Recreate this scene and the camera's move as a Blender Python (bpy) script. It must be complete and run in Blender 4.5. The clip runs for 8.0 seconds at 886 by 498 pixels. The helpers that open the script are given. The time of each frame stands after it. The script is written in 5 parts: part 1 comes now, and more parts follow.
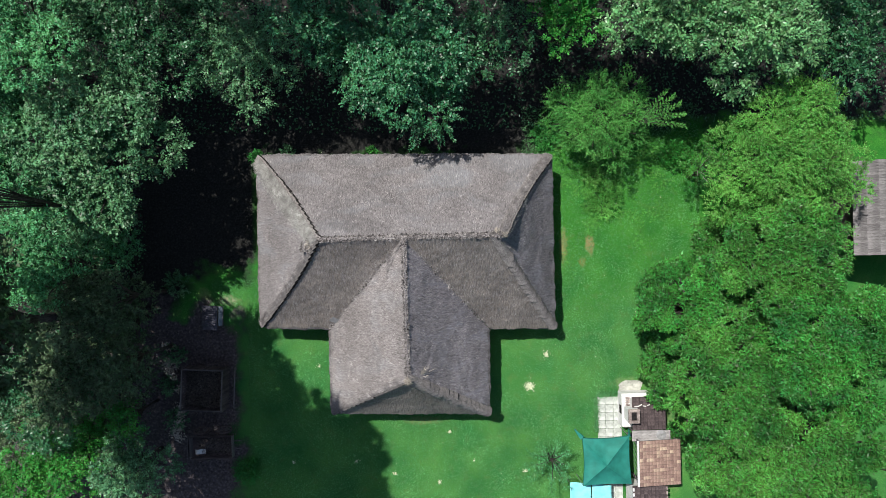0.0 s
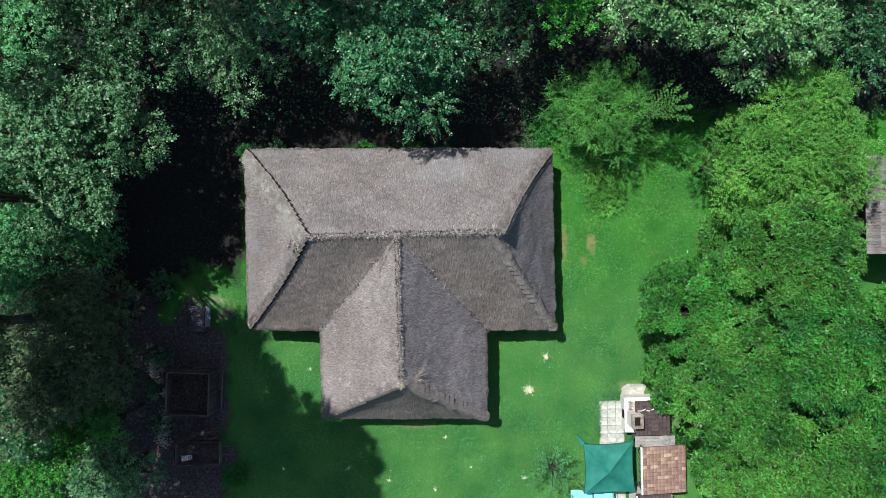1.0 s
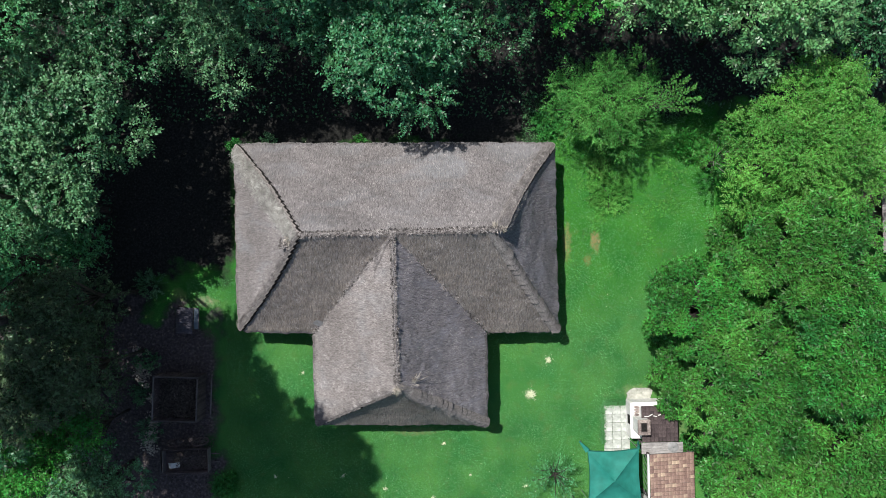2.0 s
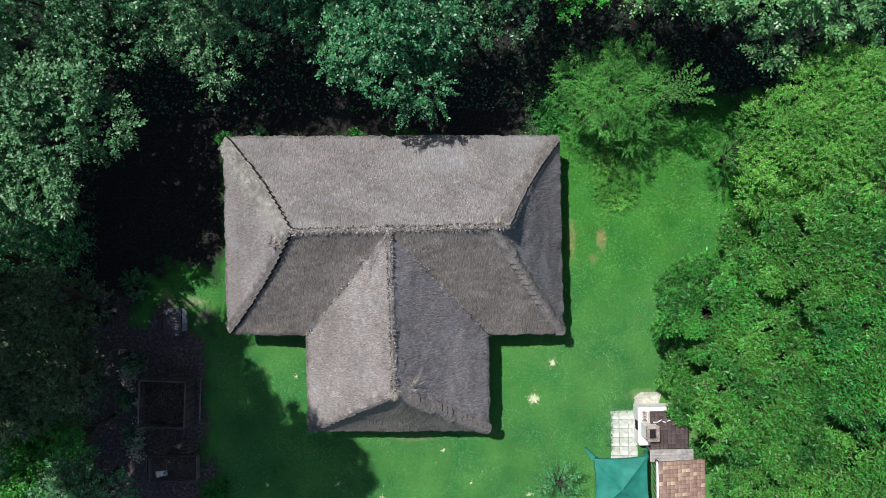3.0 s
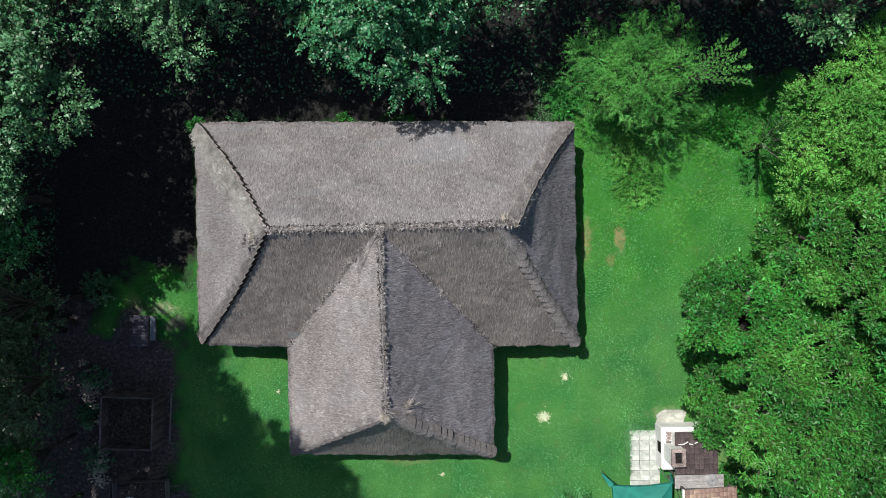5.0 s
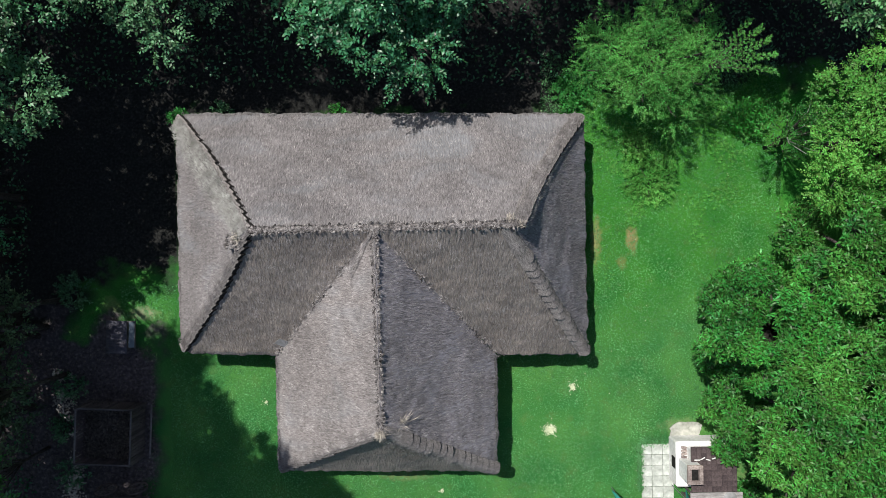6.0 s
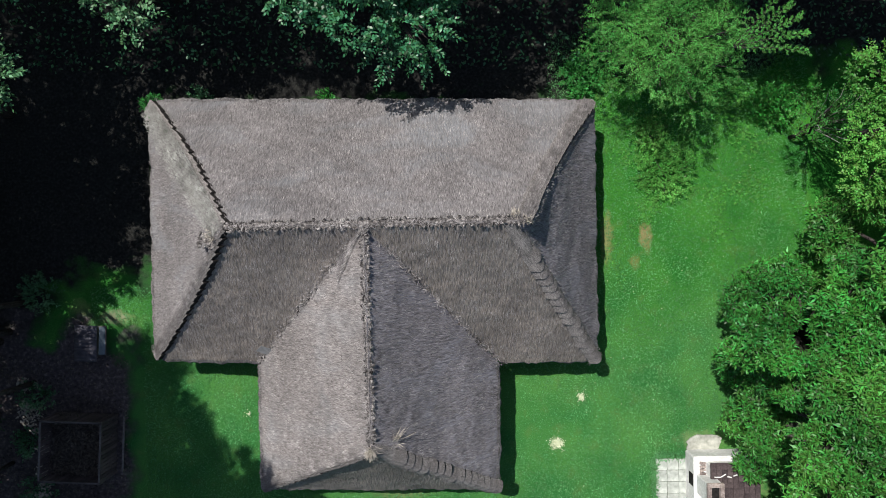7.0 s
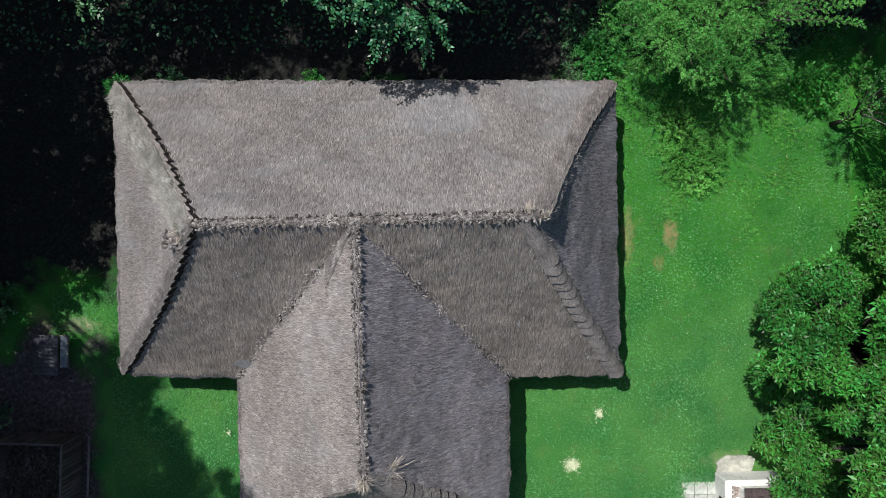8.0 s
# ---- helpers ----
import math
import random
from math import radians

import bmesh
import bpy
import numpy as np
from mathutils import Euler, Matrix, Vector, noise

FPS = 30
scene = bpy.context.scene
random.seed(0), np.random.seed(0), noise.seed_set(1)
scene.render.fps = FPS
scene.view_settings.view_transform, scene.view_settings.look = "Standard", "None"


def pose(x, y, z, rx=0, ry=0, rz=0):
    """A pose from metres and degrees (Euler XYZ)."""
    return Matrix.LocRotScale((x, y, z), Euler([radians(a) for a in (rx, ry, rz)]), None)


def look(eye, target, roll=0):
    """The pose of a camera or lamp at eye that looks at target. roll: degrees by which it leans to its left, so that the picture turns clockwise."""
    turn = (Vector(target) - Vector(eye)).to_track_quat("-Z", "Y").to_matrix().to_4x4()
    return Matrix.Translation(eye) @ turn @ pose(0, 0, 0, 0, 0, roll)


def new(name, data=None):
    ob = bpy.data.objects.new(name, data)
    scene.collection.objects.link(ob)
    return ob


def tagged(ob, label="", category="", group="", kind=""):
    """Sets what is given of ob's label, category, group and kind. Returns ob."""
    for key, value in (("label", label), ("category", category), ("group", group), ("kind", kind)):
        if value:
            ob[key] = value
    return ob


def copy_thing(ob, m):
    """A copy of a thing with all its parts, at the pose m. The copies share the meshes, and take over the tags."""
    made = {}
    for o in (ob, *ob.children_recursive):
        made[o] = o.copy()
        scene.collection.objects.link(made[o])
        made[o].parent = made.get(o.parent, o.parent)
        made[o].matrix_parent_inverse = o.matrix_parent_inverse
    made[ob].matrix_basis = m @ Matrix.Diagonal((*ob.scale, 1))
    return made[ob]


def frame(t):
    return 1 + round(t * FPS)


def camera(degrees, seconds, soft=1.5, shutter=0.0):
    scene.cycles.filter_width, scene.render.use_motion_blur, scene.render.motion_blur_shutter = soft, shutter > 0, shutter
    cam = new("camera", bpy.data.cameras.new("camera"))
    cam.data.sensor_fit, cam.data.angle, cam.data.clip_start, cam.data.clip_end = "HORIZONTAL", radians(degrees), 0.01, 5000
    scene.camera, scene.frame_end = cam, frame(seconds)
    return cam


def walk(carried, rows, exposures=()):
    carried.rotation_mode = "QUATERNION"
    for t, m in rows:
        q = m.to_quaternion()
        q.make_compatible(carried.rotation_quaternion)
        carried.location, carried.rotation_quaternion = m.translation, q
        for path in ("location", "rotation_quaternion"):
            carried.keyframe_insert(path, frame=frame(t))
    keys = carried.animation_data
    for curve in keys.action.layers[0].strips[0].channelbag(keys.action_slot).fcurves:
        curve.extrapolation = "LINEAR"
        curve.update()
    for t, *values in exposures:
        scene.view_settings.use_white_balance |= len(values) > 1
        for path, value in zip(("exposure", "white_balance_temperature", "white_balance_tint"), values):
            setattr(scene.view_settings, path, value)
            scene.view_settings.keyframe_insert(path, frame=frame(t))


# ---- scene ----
# ---- camera: a drone sinking straight down over the roof ----
cam = camera(66.0, 8.0, soft=0.5)
PATH = [
    (0.0, 0.001, 0.001, 42.500, 0.341, 0.081, -1.184),
    (0.5, 0.078, -0.030, 41.749, 0.325, 0.066, -1.152),
    (1.0, 0.218, -0.091, 40.926, 0.335, 0.050, -1.145),
    (1.5, 0.292, -0.132, 40.168, 0.355, 0.052, -1.179),
    (1.7, 0.306, -0.147, 39.837, 0.354, 0.043, -1.186),
    (2.8, 0.288, -0.194, 37.995, 0.300, -0.025, -1.212),
    (3.0, 0.303, -0.211, 37.664, 0.285, -0.027, -1.205),
    (3.5, 0.345, -0.233, 36.763, 0.241, -0.003, -1.197),
    (4.0, 0.445, -0.212, 35.702, 0.195, 0.020, -1.190),
    (4.5, 0.438, -0.143, 34.731, 0.145, 0.079, -1.170),
    (4.7, 0.422, -0.107, 34.302, 0.110, 0.082, -1.159),
    (6.0, 0.329, 0.145, 31.458, -0.199, -0.073, -1.042),
    (6.5, 0.359, 0.179, 30.299, -0.328, -0.124, -1.019),
    (7.0, 0.383, 0.173, 28.971, -0.413, -0.164, -1.044),
    (7.5, 0.368, 0.171, 27.608, -0.485, -0.209, -1.078),
    (8.0, 0.248, 0.223, 25.991, -0.568, -0.312, -1.099),
]
walk(cam, [(t, pose(x, y, z, rx, ry, rz)) for t, x, y, z, rx, ry, rz in PATH],
     exposures=((0, 0.25), (3.0, 0.25), (6.0, 0.15), (8.0, 0.04)))

# ---- world, sun, exposure ----
SUN_DIR = Vector((-0.38, 0.425, 1.0)).normalized()
SUN_ELEV = math.asin(SUN_DIR.z)
SUN_AZ = math.atan2(SUN_DIR.x, SUN_DIR.y)
world = bpy.data.worlds.new("sky")
scene.world = world
world.use_nodes = True
wn = world.node_tree
sky = wn.nodes.new("ShaderNodeTexSky")
sky.sky_type = 'NISHITA'
sky.sun_disc = False
sky.sun_elevation = SUN_ELEV
sky.sun_rotation = SUN_AZ
sky.dust_density = 1.2
wn.links.new(sky.outputs[0], wn.nodes["Background"].inputs[0])
wn.nodes["Background"].inputs[1].default_value = 0.09
sun = new("sun", bpy.data.lights.new("sun", 'SUN'))
sun.data.energy = 5.0
sun.data.angle = radians(0.53)
sun.data.color = (1.0, 0.972, 0.93)
sun.matrix_world = look(SUN_DIR * 80, (0, 0, 0))

# ---- materials ----


def material(name, stops, scale=4.0, stretch=(1, 1, 1), rough=0.8, spec=0.3, bump=0.3, blotch=0.35, blotch_scale=0.5,
             vary="", amount=0.25, uv=False, metal=0.0, see=0.0, bump_dist=0.02, detail=6.0):
    """stops: colours from dark to light of the grain; blotch: how much large stains darken; vary: 'object' or 'island'; see: share of light let through."""
    m = bpy.data.materials.new(name)
    m.use_nodes = True
    nt = m.node_tree
    n, link = nt.nodes, nt.links.new
    bsdf = n["Principled BSDF"]
    bsdf.inputs["Roughness"].default_value = rough
    bsdf.inputs["Specular IOR Level"].default_value = spec
    bsdf.inputs["Metallic"].default_value = metal
    tc = n.new("ShaderNodeTexCoord")
    mp = n.new("ShaderNodeMapping")
    mp.inputs["Scale"].default_value = stretch
    link(tc.outputs["UV" if uv else "Object"], mp.inputs["Vector"])
    if vary == "object":
        far = n.new("ShaderNodeMath")
        far.operation = 'MULTIPLY'
        far.inputs[1].default_value = 90.0
        link(n.new("ShaderNodeObjectInfo").outputs["Random"], far.inputs[0])
        link(far.outputs[0], mp.inputs["Location"])
    grain = n.new("ShaderNodeTexNoise")
    grain.inputs["Scale"].default_value = scale
    grain.inputs["Detail"].default_value = detail
    link(mp.outputs[0], grain.inputs["Vector"])
    ramp = n.new("ShaderNodeValToRGB")
    el = ramp.color_ramp.elements
    while len(el) < len(stops):
        el.new(0.5)
    for i, c in enumerate(stops):
        el[i].position = 0.3 + 0.4 * i / max(1, len(stops) - 1)
        el[i].color = (*c, 1)
    link(grain.outputs["Fac"], ramp.inputs["Fac"])
    big = n.new("ShaderNodeTexNoise")
    big.inputs["Scale"].default_value = blotch_scale
    big.inputs["Detail"].default_value = 4
    link(tc.outputs["Object"], big.inputs["Vector"])
    span = n.new("ShaderNodeMapRange")
    span.inputs["From Min"].default_value, span.inputs["From Max"].default_value = 0.35, 0.65
    span.inputs["To Min"].default_value, span.inputs["To Max"].default_value = 1 - blotch, 1 + 0.35 * blotch
    link(big.outputs["Fac"], span.inputs["Value"])
    value = span.outputs[0]
    hsv = n.new("ShaderNodeHueSaturation")
    if vary:
        src = n.new("ShaderNodeObjectInfo").outputs["Random"] if vary == "object" else n.new("ShaderNodeNewGeometry").outputs["Random Per Island"]
        r2 = n.new("ShaderNodeMapRange")
        r2.inputs["To Min"].default_value, r2.inputs["To Max"].default_value = 1 - amount, 1 + amount
        link(src, r2.inputs["Value"])
        mul = n.new("ShaderNodeMath")
        mul.operation = 'MULTIPLY'
        link(value, mul.inputs[0])
        link(r2.outputs[0], mul.inputs[1])
        value = mul.outputs[0]
        hue = n.new("ShaderNodeMapRange")
        hue.inputs["To Min"].default_value, hue.inputs["To Max"].default_value = 0.5 - 0.035 * amount, 0.5 + 0.035 * amount
        link(src, hue.inputs["Value"])
        link(hue.outputs[0], hsv.inputs["Hue"])
    link(ramp.outputs[0], hsv.inputs["Color"])
    link(value, hsv.inputs["Value"])
    link(hsv.outputs[0], bsdf.inputs["Base Color"])
    if bump:
        b = n.new("ShaderNodeBump")
        b.inputs["Strength"].default_value, b.inputs["Distance"].default_value = bump, bump_dist
        link(grain.outputs["Fac"], b.inputs["Height"])
        link(b.outputs[0], bsdf.inputs["Normal"])
    if see:
        tr = n.new("ShaderNodeBsdfTranslucent")
        link(hsv.outputs[0], tr.inputs["Color"])
        mix = n.new("ShaderNodeMixShader")
        mix.inputs[0].default_value = see
        link(bsdf.outputs[0], mix.inputs[1])
        link(tr.outputs[0], mix.inputs[2])
        link(mix.outputs[0], n["Material Output"].inputs["Surface"])
    return m



def thatch_material(name, dark, mid, light, lichen, lichen_share):
    """Combed straw: fine stalks, coarser clumps that stand proud, grey lichen bloom and damp streaks."""
    m = bpy.data.materials.new(name)
    m.use_nodes = True
    nt = m.node_tree
    n, link = nt.nodes, nt.links.new
    bsdf = n["Principled BSDF"]
    bsdf.inputs["Roughness"].default_value = 0.92
    bsdf.inputs["Specular IOR Level"].default_value = 0.1
    tc = n.new("ShaderNodeTexCoord")

    def noise_of(stretch, detail, coord="UV", twist=0.0):
        mp = n.new("ShaderNodeMapping")
        mp.inputs["Scale"].default_value = stretch
        link(tc.outputs[coord], mp.inputs["Vector"])
        t = n.new("ShaderNodeTexNoise")
        t.inputs["Scale"].default_value = 1.0
        t.inputs["Detail"].default_value = detail
        t.inputs["Distortion"].default_value = twist
        link(mp.outputs[0], t.inputs["Vector"])
        return t.outputs["Fac"]

    def span(fac, lo, hi, a, b):
        r = n.new("ShaderNodeMapRange")
        for k, v in zip(("From Min", "From Max", "To Min", "To Max"), (lo, hi, a, b)):
            r.inputs[k].default_value = v
        link(fac, r.inputs["Value"])
        return r.outputs[0]

    def mul(a, b):
        k = n.new("ShaderNodeMath")
        k.operation = 'MULTIPLY'
        link(a, k.inputs[0])
        link(b, k.inputs[1])
        return k.outputs[0]

    stalk = noise_of((75, 5, 1), 6)
    clump = noise_of((11, 2.2, 1), 4, twist=0.4)
    stain = noise_of((0.45, 0.3, 0.5), 5, "Object")
    bloom = noise_of((0.35, 0.75, 0.4), 5, "Object", 0.6)
    ramp = n.new("ShaderNodeValToRGB")
    el = ramp.color_ramp.elements
    el.new(0.5)
    for e, p, c in zip(el, (0.3, 0.5, 0.72), (dark, mid, light)):
        e.position, e.color = p, (*c, 1)
    link(stalk, ramp.inputs["Fac"])
    mix = n.new("ShaderNodeMix")
    mix.data_type = 'RGBA'
    link(span(bloom, 0.48, 0.68, 0.0, lichen_share), mix.inputs[0])
    link(ramp.outputs[0], mix.inputs[6])
    mix.inputs[7].default_value = (*lichen, 1)
    hsv = n.new("ShaderNodeHueSaturation")
    link(mix.outputs[2], hsv.inputs["Color"])
    link(mul(span(stain, 0.35, 0.65, 0.82, 1.12), span(clump, 0.3, 0.65, 0.74, 1.12)), hsv.inputs["Value"])
    link(hsv.outputs[0], bsdf.inputs["Base Color"])
    low = n.new("ShaderNodeBump")
    low.inputs["Strength"].default_value, low.inputs["Distance"].default_value = 0.8, 0.06
    link(clump, low.inputs["Height"])
    top = n.new("ShaderNodeBump")
    top.inputs["Strength"].default_value, top.inputs["Distance"].default_value = 0.5, 0.03
    link(stalk, top.inputs["Height"])
    link(low.outputs[0], top.inputs["Normal"])
    link(top.outputs[0], bsdf.inputs["Normal"])
    return m


THATCH = thatch_material("thatch", (0.064, 0.057, 0.056), (0.203, 0.187, 0.186), (0.39, 0.366, 0.362), (0.245, 0.255, 0.27), 0.6)
# thatch tinted per slope: weathering, plus the cast light gives each side, in colour
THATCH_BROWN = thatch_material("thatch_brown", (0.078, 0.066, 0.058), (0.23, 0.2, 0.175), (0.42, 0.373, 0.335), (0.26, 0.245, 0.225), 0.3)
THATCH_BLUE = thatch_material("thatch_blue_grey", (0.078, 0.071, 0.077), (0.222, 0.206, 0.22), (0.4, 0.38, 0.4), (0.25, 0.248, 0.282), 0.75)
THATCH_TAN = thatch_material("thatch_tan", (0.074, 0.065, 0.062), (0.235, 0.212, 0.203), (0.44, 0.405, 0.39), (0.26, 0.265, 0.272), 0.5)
HIP_STRAW = material("bleached_hip_straw", [(0.19, 0.187, 0.172), (0.29, 0.285, 0.268), (0.41, 0.405, 0.38)], 3, (1, 1, 1), 0.85, 0.15, 0, 0.25, 0.6, "island", 0.22)
EAVE_STRAW = material("weathered_straw_ends", [(0.08, 0.073, 0.07), (0.19, 0.174, 0.17), (0.31, 0.288, 0.28)], 3, (1, 1, 1), 0.9, 0.1, 0, 0.25, 0.5, "island", 0.35)
THATCH_EDGE = material("thatch_edge", [(0.06, 0.055, 0.054), (0.17, 0.16, 0.158), (0.28, 0.265, 0.26)], 14, (1, 1, 1), 0.95, 0.1, 0.9, 0.3, 1.2, bump_dist=0.04)
BUNDLE = material("straw_bundle", [(0.06, 0.054, 0.051), (0.205, 0.187, 0.178), (0.4, 0.367, 0.35)], 14, (0.7, 6, 6), 0.92, 0.1, 0.9, 0.3, 1.6, "object", 0.12, bump_dist=0.03)
KNOT = material("ridge_straw", [(0.03, 0.026, 0.025), (0.13, 0.118, 0.112), (0.4, 0.365, 0.345)], 11, (1, 1, 1), 0.9, 0.1, 0.8, 0.5, 1.4, "island", 0.6)
STRAW = material("loose_straw", [(0.16, 0.147, 0.144), (0.272, 0.25, 0.245), (0.46, 0.425, 0.41)], 3, (1, 1, 1), 0.85, 0.15, 0, 0.25, 0.5, "island", 0.4)
# cut straw ends, darkened so the shade of each step is in the colour
SHADED_CUT = material("shaded_straw_ends", [(0.018, 0.016, 0.015), (0.05, 0.045, 0.042)], 20, (1, 1, 1), 0.95, 0.05, 0.6, 0.2, 1.0)
PALE_STRAW = material("pale_straw", [(0.36, 0.32, 0.27), (0.54, 0.48, 0.41)], 5, (1, 1, 1), 0.7, 0.2, 0, 0.2, 1, "island", 0.3)
PLASTER = material("white_plaster", [(0.62, 0.61, 0.58), (0.8, 0.79, 0.77)], 9, (1, 1, 1), 0.85, 0.2, 0.3, 0.15, 1.2)
WALL = material("limewashed_wall", [(0.5, 0.47, 0.42), (0.68, 0.65, 0.6)], 6, (1, 1, 1), 0.9, 0.1, 0.4, 0.25, 0.8)
DARK_TILE = material("dark_brown_tile", [(0.045, 0.032, 0.032), (0.1, 0.075, 0.075)], 14, (1, 1, 1), 0.75, 0.3, 0.4, 0.3, 2.0, "object", 0.3)
RED_TILE = material("terracotta_tile", [(0.22, 0.14, 0.112), (0.36, 0.245, 0.2)], 18, (1, 1, 1), 0.85, 0.2, 0.5, 0.35, 1.1, "object", 0.2)
PALE_TILE = material("pale_terracotta_tile", [(0.34, 0.245, 0.18), (0.47, 0.35, 0.265)], 18, (1, 1, 1), 0.85, 0.2, 0.5, 0.3, 2.5, "object", 0.25)
CONCRETE = material("concrete", [(0.3, 0.31, 0.26), (0.52, 0.51, 0.45)], 6, (1, 1, 1), 0.9, 0.2, 0.4, 0.3, 1.2)
SLAB = material("concrete_slab", [(0.38, 0.41, 0.36), (0.56, 0.58, 0.53)], 7, (1, 1, 1), 0.9, 0.2, 0.35, 0.3, 1.8, "object", 0.12)
BRICK = material("sooty_brick", [(0.2, 0.15, 0.13), (0.42, 0.36, 0.33)], 16, (1, 1, 1), 0.9, 0.2, 0.6, 0.35, 3.0, "object", 0.3)
SOOT = material("soot", [(0.012, 0.011, 0.011), (0.03, 0.028, 0.027)], 10, (1, 1, 1), 0.95, 0.1, 0.3)
CANVAS = material("green_canvas", [(0.012, 0.15, 0.115), (0.018, 0.2, 0.155)], 2.5, (1, 1, 1), 0.7, 0.3, 0.15, 0.12, 1.5)
CYAN = material("turquoise_tarpaulin", [(0.2, 0.62, 0.62), (0.27, 0.74, 0.72)], 3, (1, 1, 1), 0.55, 0.4, 0.2, 0.12, 1.5)
STEEL = material("painted_steel", [(0.1, 0.12, 0.11), (0.16, 0.18, 0.17)], 8, (1, 1, 1), 0.5, 0.5, 0.1, 0.2, 2.0)
OLD_WOOD = material("weathered_wood", [(0.075, 0.066, 0.066), (0.17, 0.152, 0.148)], 6, (1, 9, 9), 0.85, 0.2, 0.5, 0.3, 1.5, "object", 0.3)
GREY_BOARD = material("silver_grey_board", [(0.2, 0.19, 0.185), (0.4, 0.38, 0.37)], 6, (1, 8, 8), 0.85, 0.2, 0.5, 0.3, 1.5, "object", 0.2)
DARK_WOOD = material("dark_old_wood", [(0.06, 0.045, 0.045), (0.14, 0.11, 0.11)], 7, (1, 6, 6), 0.85, 0.2, 0.5, 0.3, 1.5, "object", 0.3)
SHINGLE = material("grey_wood_shingle", [(0.1, 0.092, 0.09), (0.165, 0.155, 0.153), (0.24, 0.226, 0.222)], 5, (9, 0.9, 1), 0.85, 0.2, 0.6, 0.3, 1.2, "object", 0.2)
LID_GREY = material("dull_zinc", [(0.22, 0.22, 0.22), (0.32, 0.32, 0.32)], 6, (1, 1, 1), 0.6, 0.4, 0.1, 0.2, 2.0)
SHEET = material("blue_grey_sheet", [(0.055, 0.052, 0.066), (0.1, 0.096, 0.115)], 7, (1, 1, 1), 0.7, 0.3, 0.3, 0.3, 2.0)
PALE_BLUE = material("pale_blue_board", [(0.11, 0.14, 0.18), (0.17, 0.21, 0.24)], 5, (1, 1, 1), 0.7, 0.3, 0.2, 0.25, 2.0)
# tin raised to near white: the sun fleck on it is in its colour
TIN = material("sun_bright_tin", [(0.66, 0.66, 0.64), (0.8, 0.8, 0.77)], 6, (1, 1, 1), 0.5, 0.4, 0.1, 0.2, 2.0)
BARK = material("bark", [(0.03, 0.026, 0.023), (0.095, 0.083, 0.075)], 8, (3, 3, 0.6), 0.95, 0.1, 0.9, 0.3, 1.0)
DEBRIS = material("brush_debris", [(0.045, 0.037, 0.033), (0.16, 0.138, 0.118)], 8, (1, 1, 1), 0.95, 0.1, 0.5, 0.3, 1.0, "island", 0.5)
GRASS = material("grass_blades", [(0.052, 0.22, 0.064), (0.15, 0.365, 0.135)], 0.6, (1, 1, 1), 0.7, 0.15, 0, 0.34, 0.35, "island", 0.55, see=0.2)
WEED = material("weeds", [(0.025, 0.19, 0.03), (0.06, 0.3, 0.05)], 2, (1, 1, 1), 0.6, 0.3, 0, 0.3, 0.6, "island", 0.4, see=0.3)
FLOWER = material("pale_flowers", [(0.5, 0.56, 0.33), (0.7, 0.74, 0.52)], 5, (1, 1, 1), 0.8, 0.2, 0, 0.1, 1.0, "island", 0.2)


def leaf_material(name, dark, light, amount=0.4, rough=0.45, spec=0.4, see=0.28):
    return material(name, [dark, light], 0.5, (1, 1, 1), rough, spec, 0, 0.25, 0.45, "island", amount, see=see)


LEAF_TEAL = leaf_material("leaf_blue_green", (0.036, 0.2, 0.066), (0.115, 0.38, 0.128), 0.65, 0.45, 0.35)
LEAF_DARK = leaf_material("leaf_deep_green", (0.018, 0.095, 0.032), (0.05, 0.175, 0.06), 0.65, 0.38, 0.45)
LEAF_SILVER = leaf_material("leaf_grey_green", (0.044, 0.165, 0.064), (0.15, 0.34, 0.14), 0.65, 0.42, 0.38)
LEAF_PALE = leaf_material("leaf_pale_silver_green", (0.058, 0.2, 0.062), (0.19, 0.4, 0.15), 0.7, 0.36, 0.5)
LEAF_LIME = leaf_material("leaf_yellow_green", (0.058, 0.23, 0.032), (0.155, 0.4, 0.068), 0.55, 0.5, 0.35)
LEAF_FRESH = leaf_material("leaf_fresh_green", (0.024, 0.19, 0.022), (0.075, 0.33, 0.045), 0.55, 0.5, 0.3)
LEAF_FEATHER = leaf_material("leaf_light_green", (0.044, 0.215, 0.034), (0.125, 0.375, 0.072), 0.55, 0.5, 0.3)
LEAF_LONG = leaf_material("leaf_mid_green", (0.02, 0.148, 0.023), (0.082, 0.3, 0.045), 0.7, 0.45, 0.35, 0.24)

LEAF_OLIVE = leaf_material("leaf_olive_green", (0.027, 0.15, 0.024), (0.1, 0.3, 0.048), 0.7, 0.45, 0.35, 0.24)
LEAF_DULL = leaf_material("leaf_dull_olive", (0.046, 0.092, 0.04), (0.13, 0.2, 0.09), 0.6, 0.5, 0.3, 0.25)
LEAF_BLUE = leaf_material("leaf_sea_green", (0.022, 0.135, 0.05), (0.075, 0.27, 0.1), 0.7, 0.38, 0.45)
CLOVER = leaf_material("clover_leaf", (0.06, 0.25, 0.035), (0.15, 0.4, 0.08), 0.4, 0.6, 0.2)

